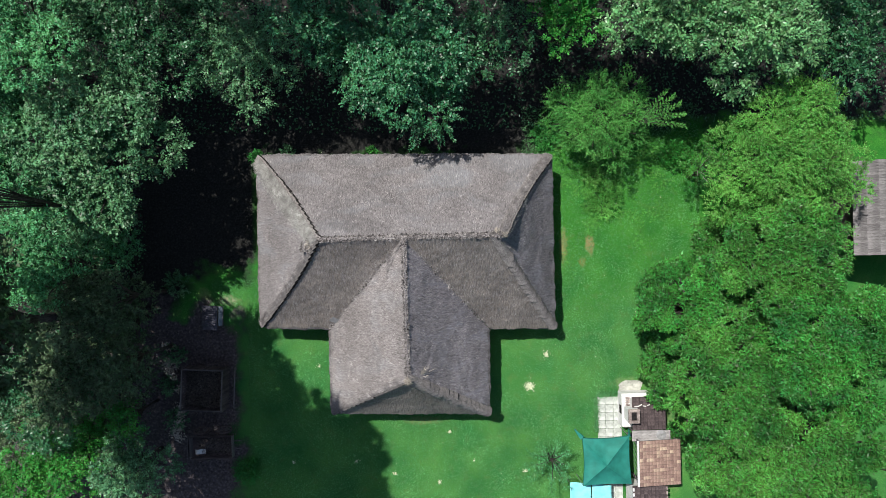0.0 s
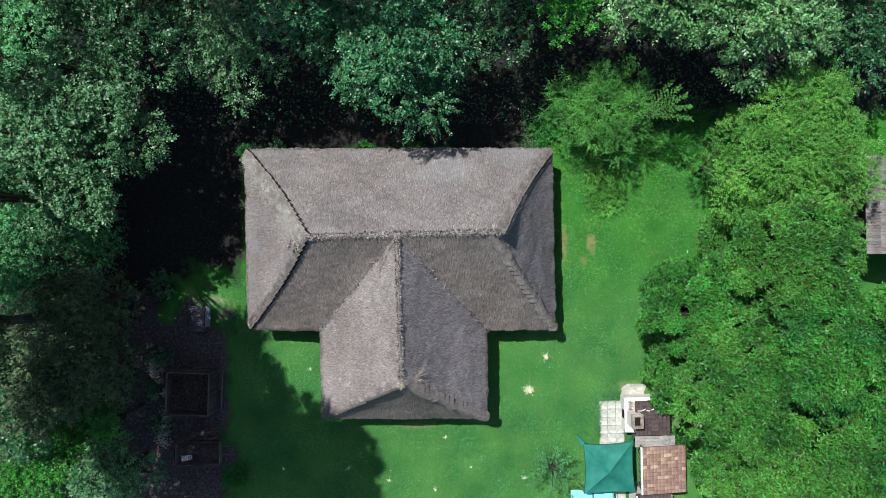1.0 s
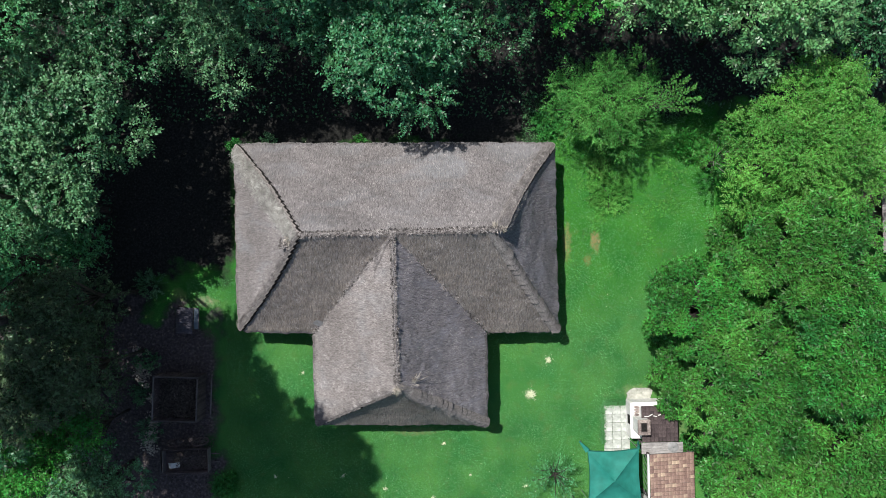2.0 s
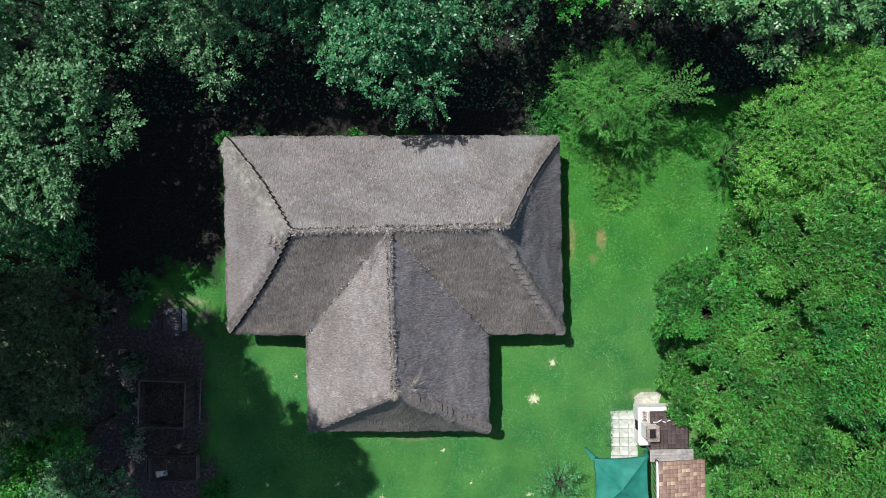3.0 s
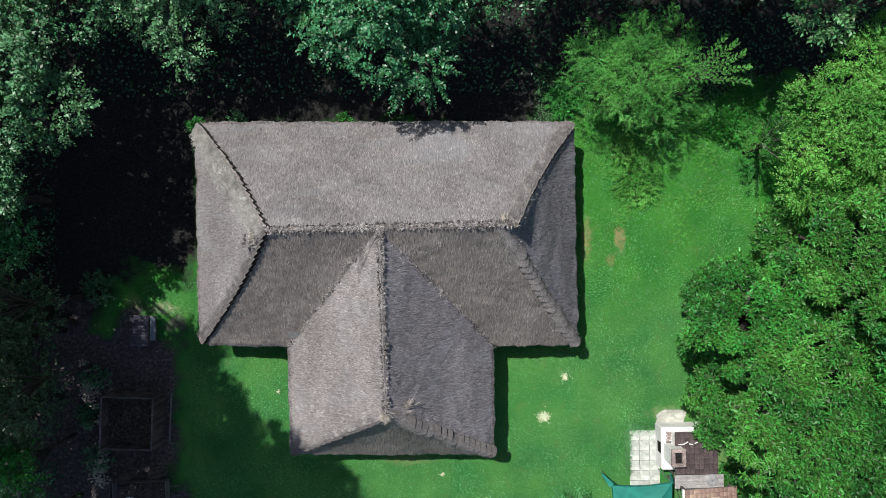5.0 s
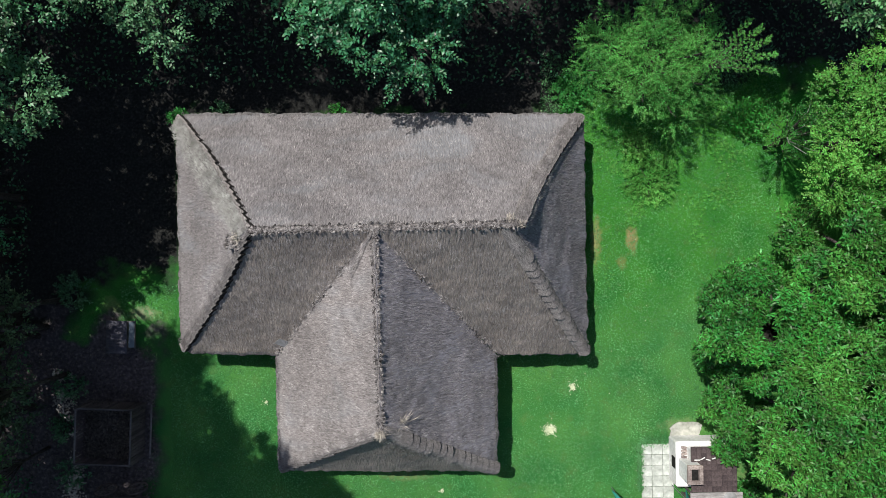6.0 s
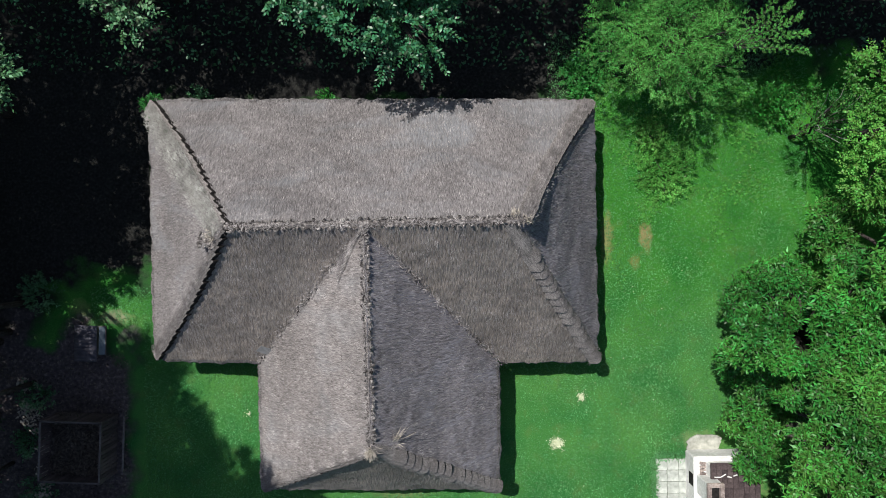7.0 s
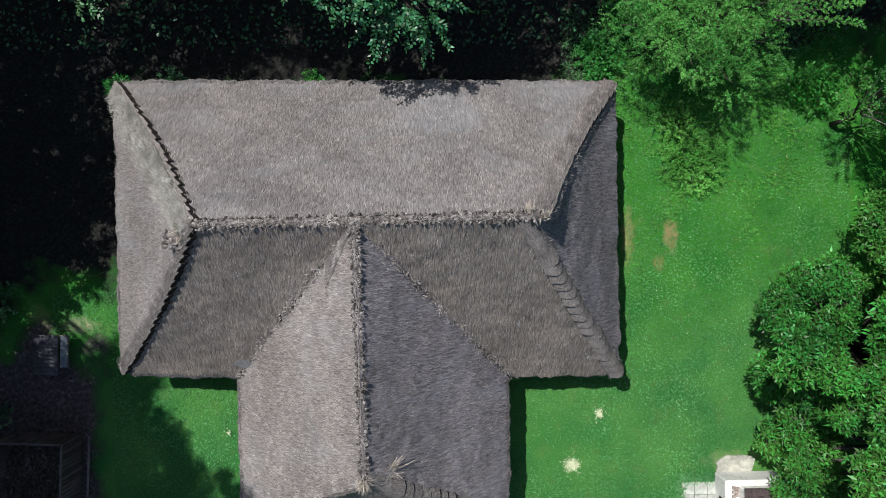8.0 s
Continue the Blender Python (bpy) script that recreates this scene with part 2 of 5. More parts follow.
# ground: lawn, worn earth, leaf litter and painted tree shade in one material
def ground_material():
    m = bpy.data.materials.new("lawn_earth_and_shade")
    m.use_nodes = True
    nt = m.node_tree
    n, link = nt.nodes, nt.links.new
    bsdf = n["Principled BSDF"]
    bsdf.inputs["Roughness"].default_value = 0.95
    bsdf.inputs["Specular IOR Level"].default_value = 0.1
    tc = n.new("ShaderNodeTexCoord")

    def noise_of(scale, detail=5):
        t = n.new("ShaderNodeTexNoise")
        t.inputs["Scale"].default_value, t.inputs["Detail"].default_value = scale, detail
        link(tc.outputs["Object"], t.inputs["Vector"])
        return t.outputs["Fac"]

    def ramp_of(fac, stops):
        r = n.new("ShaderNodeValToRGB")
        while len(r.color_ramp.elements) < len(stops):
            r.color_ramp.elements.new(0.5)
        for e, (p, c) in zip(r.color_ramp.elements, stops):
            e.position, e.color = p, (*c, 1)
        link(fac, r.inputs["Fac"])
        return r.outputs[0]

    def calc(op, a, b, clamp=False):
        k = n.new("ShaderNodeMath")
        k.operation, k.use_clamp = op, clamp
        for i, v in enumerate((a, b)):
            if isinstance(v, (int, float)):
                k.inputs[i].default_value = v
            else:
                link(v, k.inputs[i])
        return k.outputs[0]

    def mixed(fac, a, b, kind='MIX'):
        k = n.new("ShaderNodeMix")
        k.data_type, k.blend_type = 'RGBA', kind
        for i, v in ((0, fac), (6, a), (7, b)):
            if isinstance(v, (int, float)):
                k.inputs[i].default_value = v
            elif isinstance(v, tuple):
                k.inputs[i].default_value = (*v, 1)
            else:
                link(v, k.inputs[i])
        return k.outputs[2]

    pos = n.new("ShaderNodeSeparateXYZ")
    link(tc.outputs["Object"], pos.inputs[0])
    wob0 = calc('MULTIPLY', calc('SUBTRACT', noise_of(0.3, 5), 0.5), 9.0)
    fine = ramp_of(noise_of(28, 8), [(0.3, (0.023, 0.115, 0.026)), (0.52, (0.042, 0.175, 0.043)), (0.72, (0.085, 0.25, 0.08))])
    tone = ramp_of(noise_of(0.45, 6), [(0.35, (0.7, 0.82, 0.78)), (0.65, (1.5, 1.18, 1.0))])
    grass = mixed(1.0, fine, tone, 'MULTIPLY')
    lush = calc('MULTIPLY', calc('ADD', calc('ADD', pos.outputs["Y"], wob0), 5.5), 0.16, True)
    grass = mixed(lush, grass, mixed(1.0, grass, (0.72, 0.98, 0.55), 'MULTIPLY'))
    dry = calc('MULTIPLY', calc('SUBTRACT', noise_of(1.6, 6), 0.56, True), 5.0, True)
    grass = mixed(calc('MULTIPLY', dry, 0.4), grass, (0.12, 0.16, 0.05))
    # dark humus, taken near black to hold the wood's deep shade
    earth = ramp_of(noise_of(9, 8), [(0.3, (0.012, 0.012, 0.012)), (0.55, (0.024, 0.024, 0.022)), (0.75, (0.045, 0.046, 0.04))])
    trodden = ramp_of(noise_of(7, 8), [(0.3, (0.05, 0.041, 0.043)), (0.55, (0.095, 0.079, 0.082)), (0.75, (0.19, 0.165, 0.16))])
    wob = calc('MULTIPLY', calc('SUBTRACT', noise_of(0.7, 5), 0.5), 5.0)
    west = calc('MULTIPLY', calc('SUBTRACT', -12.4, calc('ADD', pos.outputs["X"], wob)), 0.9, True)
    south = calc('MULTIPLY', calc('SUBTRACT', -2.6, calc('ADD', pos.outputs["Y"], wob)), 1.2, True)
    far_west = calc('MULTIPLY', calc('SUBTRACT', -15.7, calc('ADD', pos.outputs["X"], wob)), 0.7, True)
    # behind the house and west of it, shade is painted over the grass
    north_shade = calc('MULTIPLY', calc('SUBTRACT', calc('ADD', pos.outputs["Y"], wob), 5.1), 0.8, True)
    north_shade = calc('MULTIPLY', north_shade, calc('MULTIPLY', calc('SUBTRACT', 7.0, calc('ADD', pos.outputs["X"], wob)), 0.6, True))
    north_shade = calc('MAXIMUM', north_shade, calc('MULTIPLY', calc('SUBTRACT', calc('ADD', pos.outputs["Y"], wob), 7.0), 0.8, True))
    strip_shade = calc('MULTIPLY', calc('SUBTRACT', -11.3, pos.outputs["X"]), 1.5, True)
    strip_shade = calc('MULTIPLY', strip_shade, calc('MULTIPLY', calc('ADD', calc('ADD', pos.outputs["Y"], wob), 1.5), 0.8, True))
    north_shade = calc('MAXIMUM', north_shade, strip_shade)
    bare = calc('MAXIMUM', calc('MAXIMUM', calc('MULTIPLY', west, south), far_west), north_shade)
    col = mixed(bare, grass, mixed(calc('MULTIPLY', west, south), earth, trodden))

    def patch(x, y, rx, ry, fac, c, base):
        dx = calc('DIVIDE', calc('SUBTRACT', pos.outputs["X"], x), rx)
        dy = calc('DIVIDE', calc('SUBTRACT', pos.outputs["Y"], y), ry)
        d = calc('ADD', calc('MULTIPLY', dx, dx), calc('MULTIPLY', dy, dy))
        edge = calc('ADD', d, calc('MULTIPLY', calc('SUBTRACT', noise_of(3.5, 6), 0.5), 2.4))
        k = calc('MULTIPLY', calc('SUBTRACT', 1.0, edge, True), 1.0 * fac, True)
        k = calc('MULTIPLY', k, calc('ADD', 0.35, noise_of(14, 6)))
        return mixed(k, base, c)

    for x, y, rx, ry, fac, c in ((7.45, 0.3, 0.3, 1.3, 0.7, (0.34, 0.27, 0.13)), (9.08, 0.3, 0.35, 0.8, 0.9, (0.3, 0.22, 0.11)), (8.6, -0.75, 0.3, 0.4, 0.6, (0.28, 0.2, 0.09)),
                                 (-15.0, -2.25, 0.5, 0.4, 0.45, (0.3, 0.33, 0.14)), (-13.5, -2.7, 0.75, 0.4, 0.7, (0.36, 0.3, 0.22)), (5.15, -8.37, 0.32, 0.32, 0.6, (0.5, 0.52, 0.36)),
                                 (-1.5, -10.4, 1.5, 0.3, 0.6, (0.2, 0.22, 0.1)), (11.2, -8.35, 1.2, 0.5, 0.4, (0.26, 0.28, 0.15)), (13.6, -12.6, 1.0, 3.0, 0.5, (0.3, 0.33, 0.14))):
        col = patch(x, y, rx, ry, fac, c, col)
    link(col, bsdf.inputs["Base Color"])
    b = n.new("ShaderNodeBump")
    b.inputs["Strength"].default_value, b.inputs["Distance"].default_value = 0.7, 0.05
    link(noise_of(28, 8), b.inputs["Height"])
    link(b.outputs[0], bsdf.inputs["Normal"])
    return m


GROUND = ground_material()

# ---- helpers of this scene ----


def part(name, bm, mat, parent=None, label="", smooth=False):
    """Links a bmesh as one mesh object, under a thing or a part."""
    me = bpy.data.meshes.new(name)
    bm.to_mesh(me)
    bm.free()
    return part_mesh(name, me, mat, parent, label, smooth)


def part_mesh(name, me, mat, parent=None, label="", smooth=False):
    if not me.materials:
        me.materials.append(mat)
    if smooth:
        me.polygons.foreach_set("use_smooth", [True] * len(me.polygons))
    ob = new(name, me)
    ob.parent = parent
    if label:
        tagged(ob, label)
    return ob


def thing(name, at, label, category, group="", kind="", turn=0):
    ob = new(name)
    ob.matrix_basis = pose(*at, 0, 0, turn)
    return tagged(ob, label, category, group, kind)


def add_box(bm, size, m=None, bevel=0.0):
    """A box of that size centred on the pose m, with bevelled edges."""
    g = bmesh.ops.create_cube(bm, size=1.0, matrix=(m or Matrix()) @ Matrix.Diagonal((*size, 1)))
    if bevel:
        vs = set(g["verts"])
        es = [e for e in bm.edges if e.verts[0] in vs and e.verts[1] in vs]
        bmesh.ops.bevel(bm, geom=es, offset=bevel, segments=1, affect='EDGES')
    return bm


def box(size, m=None, bevel=0.01):
    return add_box(bmesh.new(), size, m, bevel)


def add_tube(bm, pts, radii, sides=7):
    """A tapered tube along points."""
    rings = []
    for i, (p, r) in enumerate(zip(pts, radii)):
        p = Vector(p)
        d = (Vector(pts[min(i + 1, len(pts) - 1)]) - Vector(pts[max(i - 1, 0)])).normalized()
        q = d.to_track_quat('Z', 'Y')
        rings.append([bm.verts.new(p + q @ Vector((r * math.cos(a), r * math.sin(a), 0))) for a in [2 * math.pi * k / sides for k in range(sides)]])
    for a, b in zip(rings, rings[1:]):
        for k in range(sides):
            bm.faces.new((a[k], a[(k + 1) % sides], b[(k + 1) % sides], b[k]))
    bm.faces.new(rings[0][::-1])
    bm.faces.new(rings[-1])
    return bm


def tube(pts, radii, sides=7):
    return add_tube(bmesh.new(), pts, radii, sides)


def polys(name, verts, size):
    """A mesh of separate faces with `size` corners each; verts: array (faces * size, 3)."""
    verts = np.ascontiguousarray(verts, dtype=np.float32)
    nv = len(verts)
    nf = nv // size
    me = bpy.data.meshes.new(name)
    me.vertices.add(nv)
    me.vertices.foreach_set("co", verts.ravel())
    me.loops.add(nv)
    me.loops.foreach_set("vertex_index", np.arange(nv, dtype=np.int32))
    me.polygons.add(nf)
    me.polygons.foreach_set("loop_start", np.arange(0, nv, size, dtype=np.int32))
    me.update(calc_edges=True)
    me.validate()
    return me


def unit(v):
    return v / np.maximum(np.linalg.norm(v, axis=-1, keepdims=True), 1e-9)


def leaves(base, along, normal, length, width, rng, corners=4):
    """Folded leaf blades from arrays of base, direction and face normal."""
    d = unit(along)
    s = unit(np.cross(normal, d))
    nn = np.cross(d, s)
    L = length[:, None]
    W = width[:, None]
    curl = rng.uniform(-0.12, 0.05, len(base))[:, None] * L
    tip = base + d * L + nn * curl
    if corners == 4:
        m1 = base + d * L * 0.42
        v = np.stack([base, m1 - s * W / 2 + nn * W * 0.12, tip, m1 + s * W / 2 + nn * W * 0.12], 1)
    else:
        m1, m2 = base + d * L * 0.28, base + d * L * 0.7 + nn * curl * 0.5
        v = np.stack([base, m1 - s * W * 0.45 + nn * W * 0.1, m2 - s * W * 0.42 + nn * W * 0.1, tip, m2 + s * W * 0.42 + nn * W * 0.1, m1 + s * W * 0.45 + nn * W * 0.1], 1)
    return v.reshape(-1, 3)


def shoots(at, way, size, per, leaf, ratio, rng, corners=4, up=1.0, spread=0.8):
    """Leafy shoots: at, way: arrays; `per` leaves along each, alternating to both sides."""
    n = len(at)
    s = (np.arange(per) + 0.5) / per
    way = unit(way)
    side = unit(np.cross(way, np.array([0, 0, 1.0]) + rng.normal(0, 0.25, (n, 3))))
    ln = size * rng.uniform(0.6, 1.25, n)
    base = at[:, None] + way[:, None] * (ln[:, None] * s)[..., None]
    base[..., 2] -= 0.25 * ln[:, None] * s ** 2
    sign = np.where(np.arange(per) % 2 == 0, 1.0, -1.0)[None, :, None]
    along = way[:, None] * 0.55 + side[:, None] * sign * spread + rng.normal(0, 0.28, (n, per, 3))
    along[..., 2] -= 0.12
    along[:, -1] = way + rng.normal(0, 0.2, (n, 3))
    normal = np.array([0, 0, up]) + rng.normal(0, 0.42, (n, per, 3))
    L = leaf * rng.uniform(0.65, 1.2, (n, per)) * (1.05 - 0.35 * np.abs(s - 0.45))[None]
    return leaves(base.reshape(-1, 3), along.reshape(-1, 3), normal.reshape(-1, 3), L.ravel(), (L * ratio).ravel(), rng, corners)


def rosettes(at, way, per, leaf, ratio, rng):
    """Whorls of long leaves that spread and droop round the end of each shoot."""
    n = len(at)
    axis = unit(unit(way) * .7 + np.array([0, 0, .8]) + rng.normal(0, .25, (n, 3)))
    e1 = unit(np.cross(axis, rng.normal(0, 1, (n, 3))))
    e2 = np.cross(axis, e1)
    turn = 2.39996 * np.arange(per)[None] + rng.uniform(0, 6.28, (n, 1)) + rng.normal(0, .2, (n, per))
    open_ = np.linspace(.5, 1.8, per)[None] + rng.normal(0, .3, (n, per))
    flat = e1[:, None] * np.cos(turn)[..., None] + e2[:, None] * np.sin(turn)[..., None]
    along = axis[:, None] * np.cos(open_)[..., None] + flat * np.sin(open_)[..., None]
    base = at[:, None] - axis[:, None] * (1.1 * leaf * np.linspace(0, 1, per))[None, :, None] + rng.normal(0, .12 * leaf, (n, per, 3))
    normal = axis[:, None] * np.sin(open_)[..., None] - flat * np.cos(open_)[..., None] + rng.normal(0, .15, (n, per, 3))
    L = leaf * rng.uniform(.7, 1.2, (n, per)) * np.linspace(.7, 1.1, per)[None]
    return leaves(base.reshape(-1, 3), along.reshape(-1, 3), normal.reshape(-1, 3), L.ravel(), (L * ratio).ravel(), rng)


def tree(x, y, crown_z, r, label, leaf_mat, leaf=0.15, ratio=0.55, dens=32, lobes=9, flat=0.75, per=9, shoot=0.5, seed=0, corners=4, category="tree",
         name="tree", stems=1, low=-0.35, gap=0.0, squash=1.0, tilt=(0, 0), lobe=(0.2, 0.34), skirt=0, jitter=0.2, depth=0.0, lift=0.08, group="trees round the lawn", whorl=0):
    """A broadleaf tree: trunk, limbs that reach each lobe of the crown, and a crown of leafy shoots."""
    rng = np.random.default_rng(seed)
    top = thing(name, (x, y, 0), label, category, group)
    centres = [np.array([rng.uniform(-.1, .1) * r, rng.uniform(-.1, .1) * r, crown_z + 0.25 * r * flat])]
    radii = [0.42 * r]
    for k in range(lobes):
        a = 2.39996 * k + rng.uniform(-0.4, 0.4)
        d = r * 0.86 * math.sqrt((k + 0.6) / lobes) * rng.uniform(0.88, 1.1)
        q = r * rng.uniform(*lobe)
        c = np.array([d * math.cos(a), d * math.sin(a), crown_z + r * flat * (0.5 * (1 - (d / r) ** 2) - 0.25) + rng.uniform(-jitter, jitter) * r])
        c[2] += tilt[0] * c[0] + tilt[1] * c[1] + depth * rng.uniform(-1, 1) * (1.2 - 0.55 * d / r)
        centres.append(c)
        radii.append(q)
    for k in range(skirt):
        a = 2 * math.pi * (k + rng.uniform(-.3, .3)) / skirt
        d = r * rng.uniform(0.55, 0.76)
        centres.append(np.array([d * math.cos(a), d * math.sin(a), rng.uniform(0.16, 0.62) * crown_z]))
        radii.append(r * rng.uniform(0.2, 0.3))
    lean = rng.uniform(-0.05, 0.05, 2) * r
    tr = max(0.07, 0.055 * r)
    fork = crown_z * rng.uniform(0.42, 0.55)
    for k in range(stems):
        off = rng.uniform(-0.3, 0.3, 2) if stems > 1 else np.zeros(2)
        part("trunk", tube([(off[0], off[1], -0.1), (off[0] + lean[0] * .3, off[1] + lean[1] * .3, fork * .5), (lean[0], lean[1], fork), (lean[0], lean[1], crown_z)], [tr * 1.35, tr, tr * .85, tr * .3], 8), BARK, top, smooth=True)
    for c, q in zip(centres[1:], radii[1:]):
        m = (np.array([lean[0], lean[1], fork]) + c) / 2 + np.array([0, 0, 0.12 * r])
        part("limb", tube([(lean[0], lean[1], fork * rng.uniform(0.85, 1.1)), tuple(m), tuple(c), tuple(c + 0.6 * q * unit(c - np.array([0, 0, crown_z - r])))], [tr * .5, tr * .36, tr * .2, tr * .06], 6), BARK, top, smooth=True)
    out = []
    for c, q in zip(centres, radii):
        n = int(dens * q * q * 4)
        d = unit(rng.normal(0, 1, (n, 3)))
        d = d[d[:, 2] > low]
        if gap:
            hole = np.array([noise.noise(Vector(v * 2.2) + Vector((seed, q, 0))) for v in d])
            d = d[hole > -0.5 + gap]
        rad = q * rng.uniform(0.55, 1.08, (len(d), 1)) ** 0.7
        at = c + d * rad * np.array([1, 1, flat])
        way = d * np.array([1, 1, 0.55]) + rng.normal(0, 0.35, d.shape) + np.array([0, 0, lift])
        out.append(rosettes(at, way, whorl, leaf, ratio, rng) if whorl else shoots(at, way, shoot, per, leaf, ratio, rng, corners))
    part_mesh("crown", polys("crown", np.concatenate(out), corners), leaf_mat, top)
    return top

# ---- ground ----
def build_ground():
    bm = bmesh.new()
    rings = [np.linspace(-36, 36, 73)]
    xs = rings[0]
    grid = [[bm.verts.new((x, y, 0.05 * noise.noise(Vector((x * .2, y * .2, 3))) - 0.03)) for x in xs] for y in xs]
    for j in range(len(xs) - 1):
        for i in range(len(xs) - 1):
            bm.faces.new((grid[j][i], grid[j][i + 1], grid[j + 1][i + 1], grid[j + 1][i]))
    edge = grid[0] + [row[-1] for row in grid[1:]] + grid[-1][-2::-1] + [row[0] for row in grid[-2:0:-1]]
    outer = [bm.verts.new((v.co.x * 50, v.co.y * 50, -0.03)) for v in edge]
    for k in range(len(edge)):
        bm.faces.new((edge[k - 1], outer[k - 1], outer[k], edge[k]))
    bmesh.ops.recalc_face_normals(bm, faces=bm.faces)
    tagged(part("ground", bm, GROUND, smooth=True), "mown green lawn, worn earth, and shade painted dark under trees", "lawn", kind="structure")


build_ground()

# ---- thatched house ----
NW, NE, SE, SW = Vector((-11.0, 6.05, 2.1)), Vector((6.52, 5.76, 2.08)), Vector((6.48, -4.6, 2.1)), Vector((-10.97, -4.2, 2.12))
RW, RE = Vector((-6.55, 0.85, 7.28)), Vector((3.15, 0.9, 7.35))
RS = Vector((2.66, 0.82, 7.25))
JN = Vector((-2.08, 0.78, 7.3))
FLAT, BOW_NE, BOW_NW, BOW_SW = Vector(), Vector((-.22, 0, 0)), Vector((.13, 0, 0)), Vector((.2, 0, 0))
VSW, VSE = Vector((-6.86, -4.36, 2.2)), Vector((2.6, -4.52, 2.2))
WSW, WSE, WR = Vector((-6.85, -9.32, 2.25)), Vector((2.52, -9.55, 2.15)), Vector((-2.03, -6.62, 6.55))


def sway(p, amp=0.05):
    return amp * (noise.noise(p * 0.55) + 0.5 * noise.noise(p * 1.9) + 0.35 * noise.noise(p * 4.5))


def rag(p):
    """How far the trimmed eave stands out or back at a place."""
    return 0.05 * noise.noise(p * 1.7) + 0.045 * noise.noise(p * 4.5) + 0.03 * noise.noise(p * 11)


def rounded(s, length, ra, rb):
    """Place along an eave, inward pull and turn where its ends round off with radii ra and rb."""
    if ra and s < ra:
        th = (1 - s / ra) * math.pi / 4
        return ra * (1 - math.sin(th)), ra * (1 - math.cos(th)), -th
    if rb and length - s < rb:
        th = (1 - (length - s) / rb) * math.pi / 4
        return length - rb * (1 - math.sin(th)), rb * (1 - math.cos(th)), th
    return s, 0.0, 0.0


def corner_radius(p):
    return 0.0 if p in (VSW, VSE) else 0.6


def slope(parent, e0, e1, r1, r0, bow0, bow1, step=0.16, mat=None):
    """One side of the roof: eave from e0 to e1, ridge from r0 to r1, with soft waves."""
    eave = (e1 - e0).normalized()
    nor = (e1 - e0).cross((r0 + r1) / 2 - (e0 + e1) / 2).normalized()
    fall = nor.cross(eave)
    nu = max(6, int((e1 - e0).length / step))
    nv = max(6, int(((r0 + r1) / 2 - (e0 + e1) / 2).length / step))
    length, height = (e1 - e0).length, ((r0 + r1) / 2 - (e0 + e1) / 2).length
    out = Vector((eave.y, -eave.x, 0)).normalized()
    ra, rb = corner_radius(e0), corner_radius(e1)
    bm = bmesh.new()
    uv = bm.loops.layers.uv.new("UVMap")
    rows = []
    for j in range(nv + 1):
        v = j / nv
        row = []
        for i in range(nu + 1):
            u = i / nu
            p = e0.lerp(e1, u).lerp(r0.lerp(r1, u), v)
            p = p + (bow0 * (1 - u) ** 3 + bow1 * u ** 3) * math.sin(math.pi * v)
            sag = -0.06 * math.sin(math.pi * v) * math.sin(math.pi * u)
            p = p + nor * (sway(p) + sag + 0.015 * noise.noise(p * 9))
            near = max(0.0, 1 - v * height / 1.0)
            if near:
                s2, pull, turn = rounded(u * length, length, ra, rb)
                p = p + (eave * (s2 - u * length) + out * (rag(e0.lerp(e1, u)) * near - pull)) * near
            row.append(bm.verts.new(p))
        rows.append(row)
    for j in range(nv):
        for i in range(nu):
            vs = [rows[j][i], rows[j][i + 1], rows[j + 1][i + 1], rows[j + 1][i]]
            f = bm.faces.new(vs)
            for lp in f.loops:
                lp[uv].uv = ((lp.vert.co - e0).dot(eave), (lp.vert.co - e0).dot(fall))
    part("thatch_slope", bm, mat or THATCH, parent, smooth=True)


def eave_lip(parent, e0, e1, thick=0.3, step=0.09):
    """The cut, rounded lower end of the thatch along an eave."""
    eave = (e1 - e0).normalized()
    out = Vector((eave.y, -eave.x, 0)).normalized()
    n = max(4, int((e1 - e0).length / step))
    bm = bmesh.new()
    prof = [(-0.10, 0.085), (0.0, 0.0), (0.045, -0.07), (0.03, -0.16), (-0.05, -thick * 0.9), (-0.35, -thick * 0.85), (-1.1, 0.35)]
    rows = []
    length = (e1 - e0).length
    ra, rb = corner_radius(e0), corner_radius(e1)
    for i in range(n + 1):
        p = e0.lerp(e1, i / n)
        wave = sway(p)
        s2, pull, turn = rounded(i / n * length, length, ra, rb)
        face = out * math.cos(turn) + eave * math.sin(turn)
        ring = []
        for k, (a, b) in enumerate(prof):
            jag = 0.035 * noise.noise(p * 7 + Vector((0, 0, k))) + 0.02 * noise.noise(p * 19 + Vector((0, 0, k * 3)))
            s = min(max(s2, -a), length + a) if a < 0 else s2
            q = e0 + eave * s + Vector((0, 0, p.z - e0.z)) + out * (rag(p) - pull) + (out if a < 0 else face) * (a + (jag if k else 0)) + Vector((0, 0, b + wave))
            ring.append(bm.verts.new(q))
        rows.append(ring)
    for a, b in zip(rows, rows[1:]):
        for k in range(len(prof) - 1):
            bm.faces.new((a[k], a[k + 1], b[k + 1], b[k]))
    part("eave_edge", bm, THATCH_EDGE, parent, smooth=True)


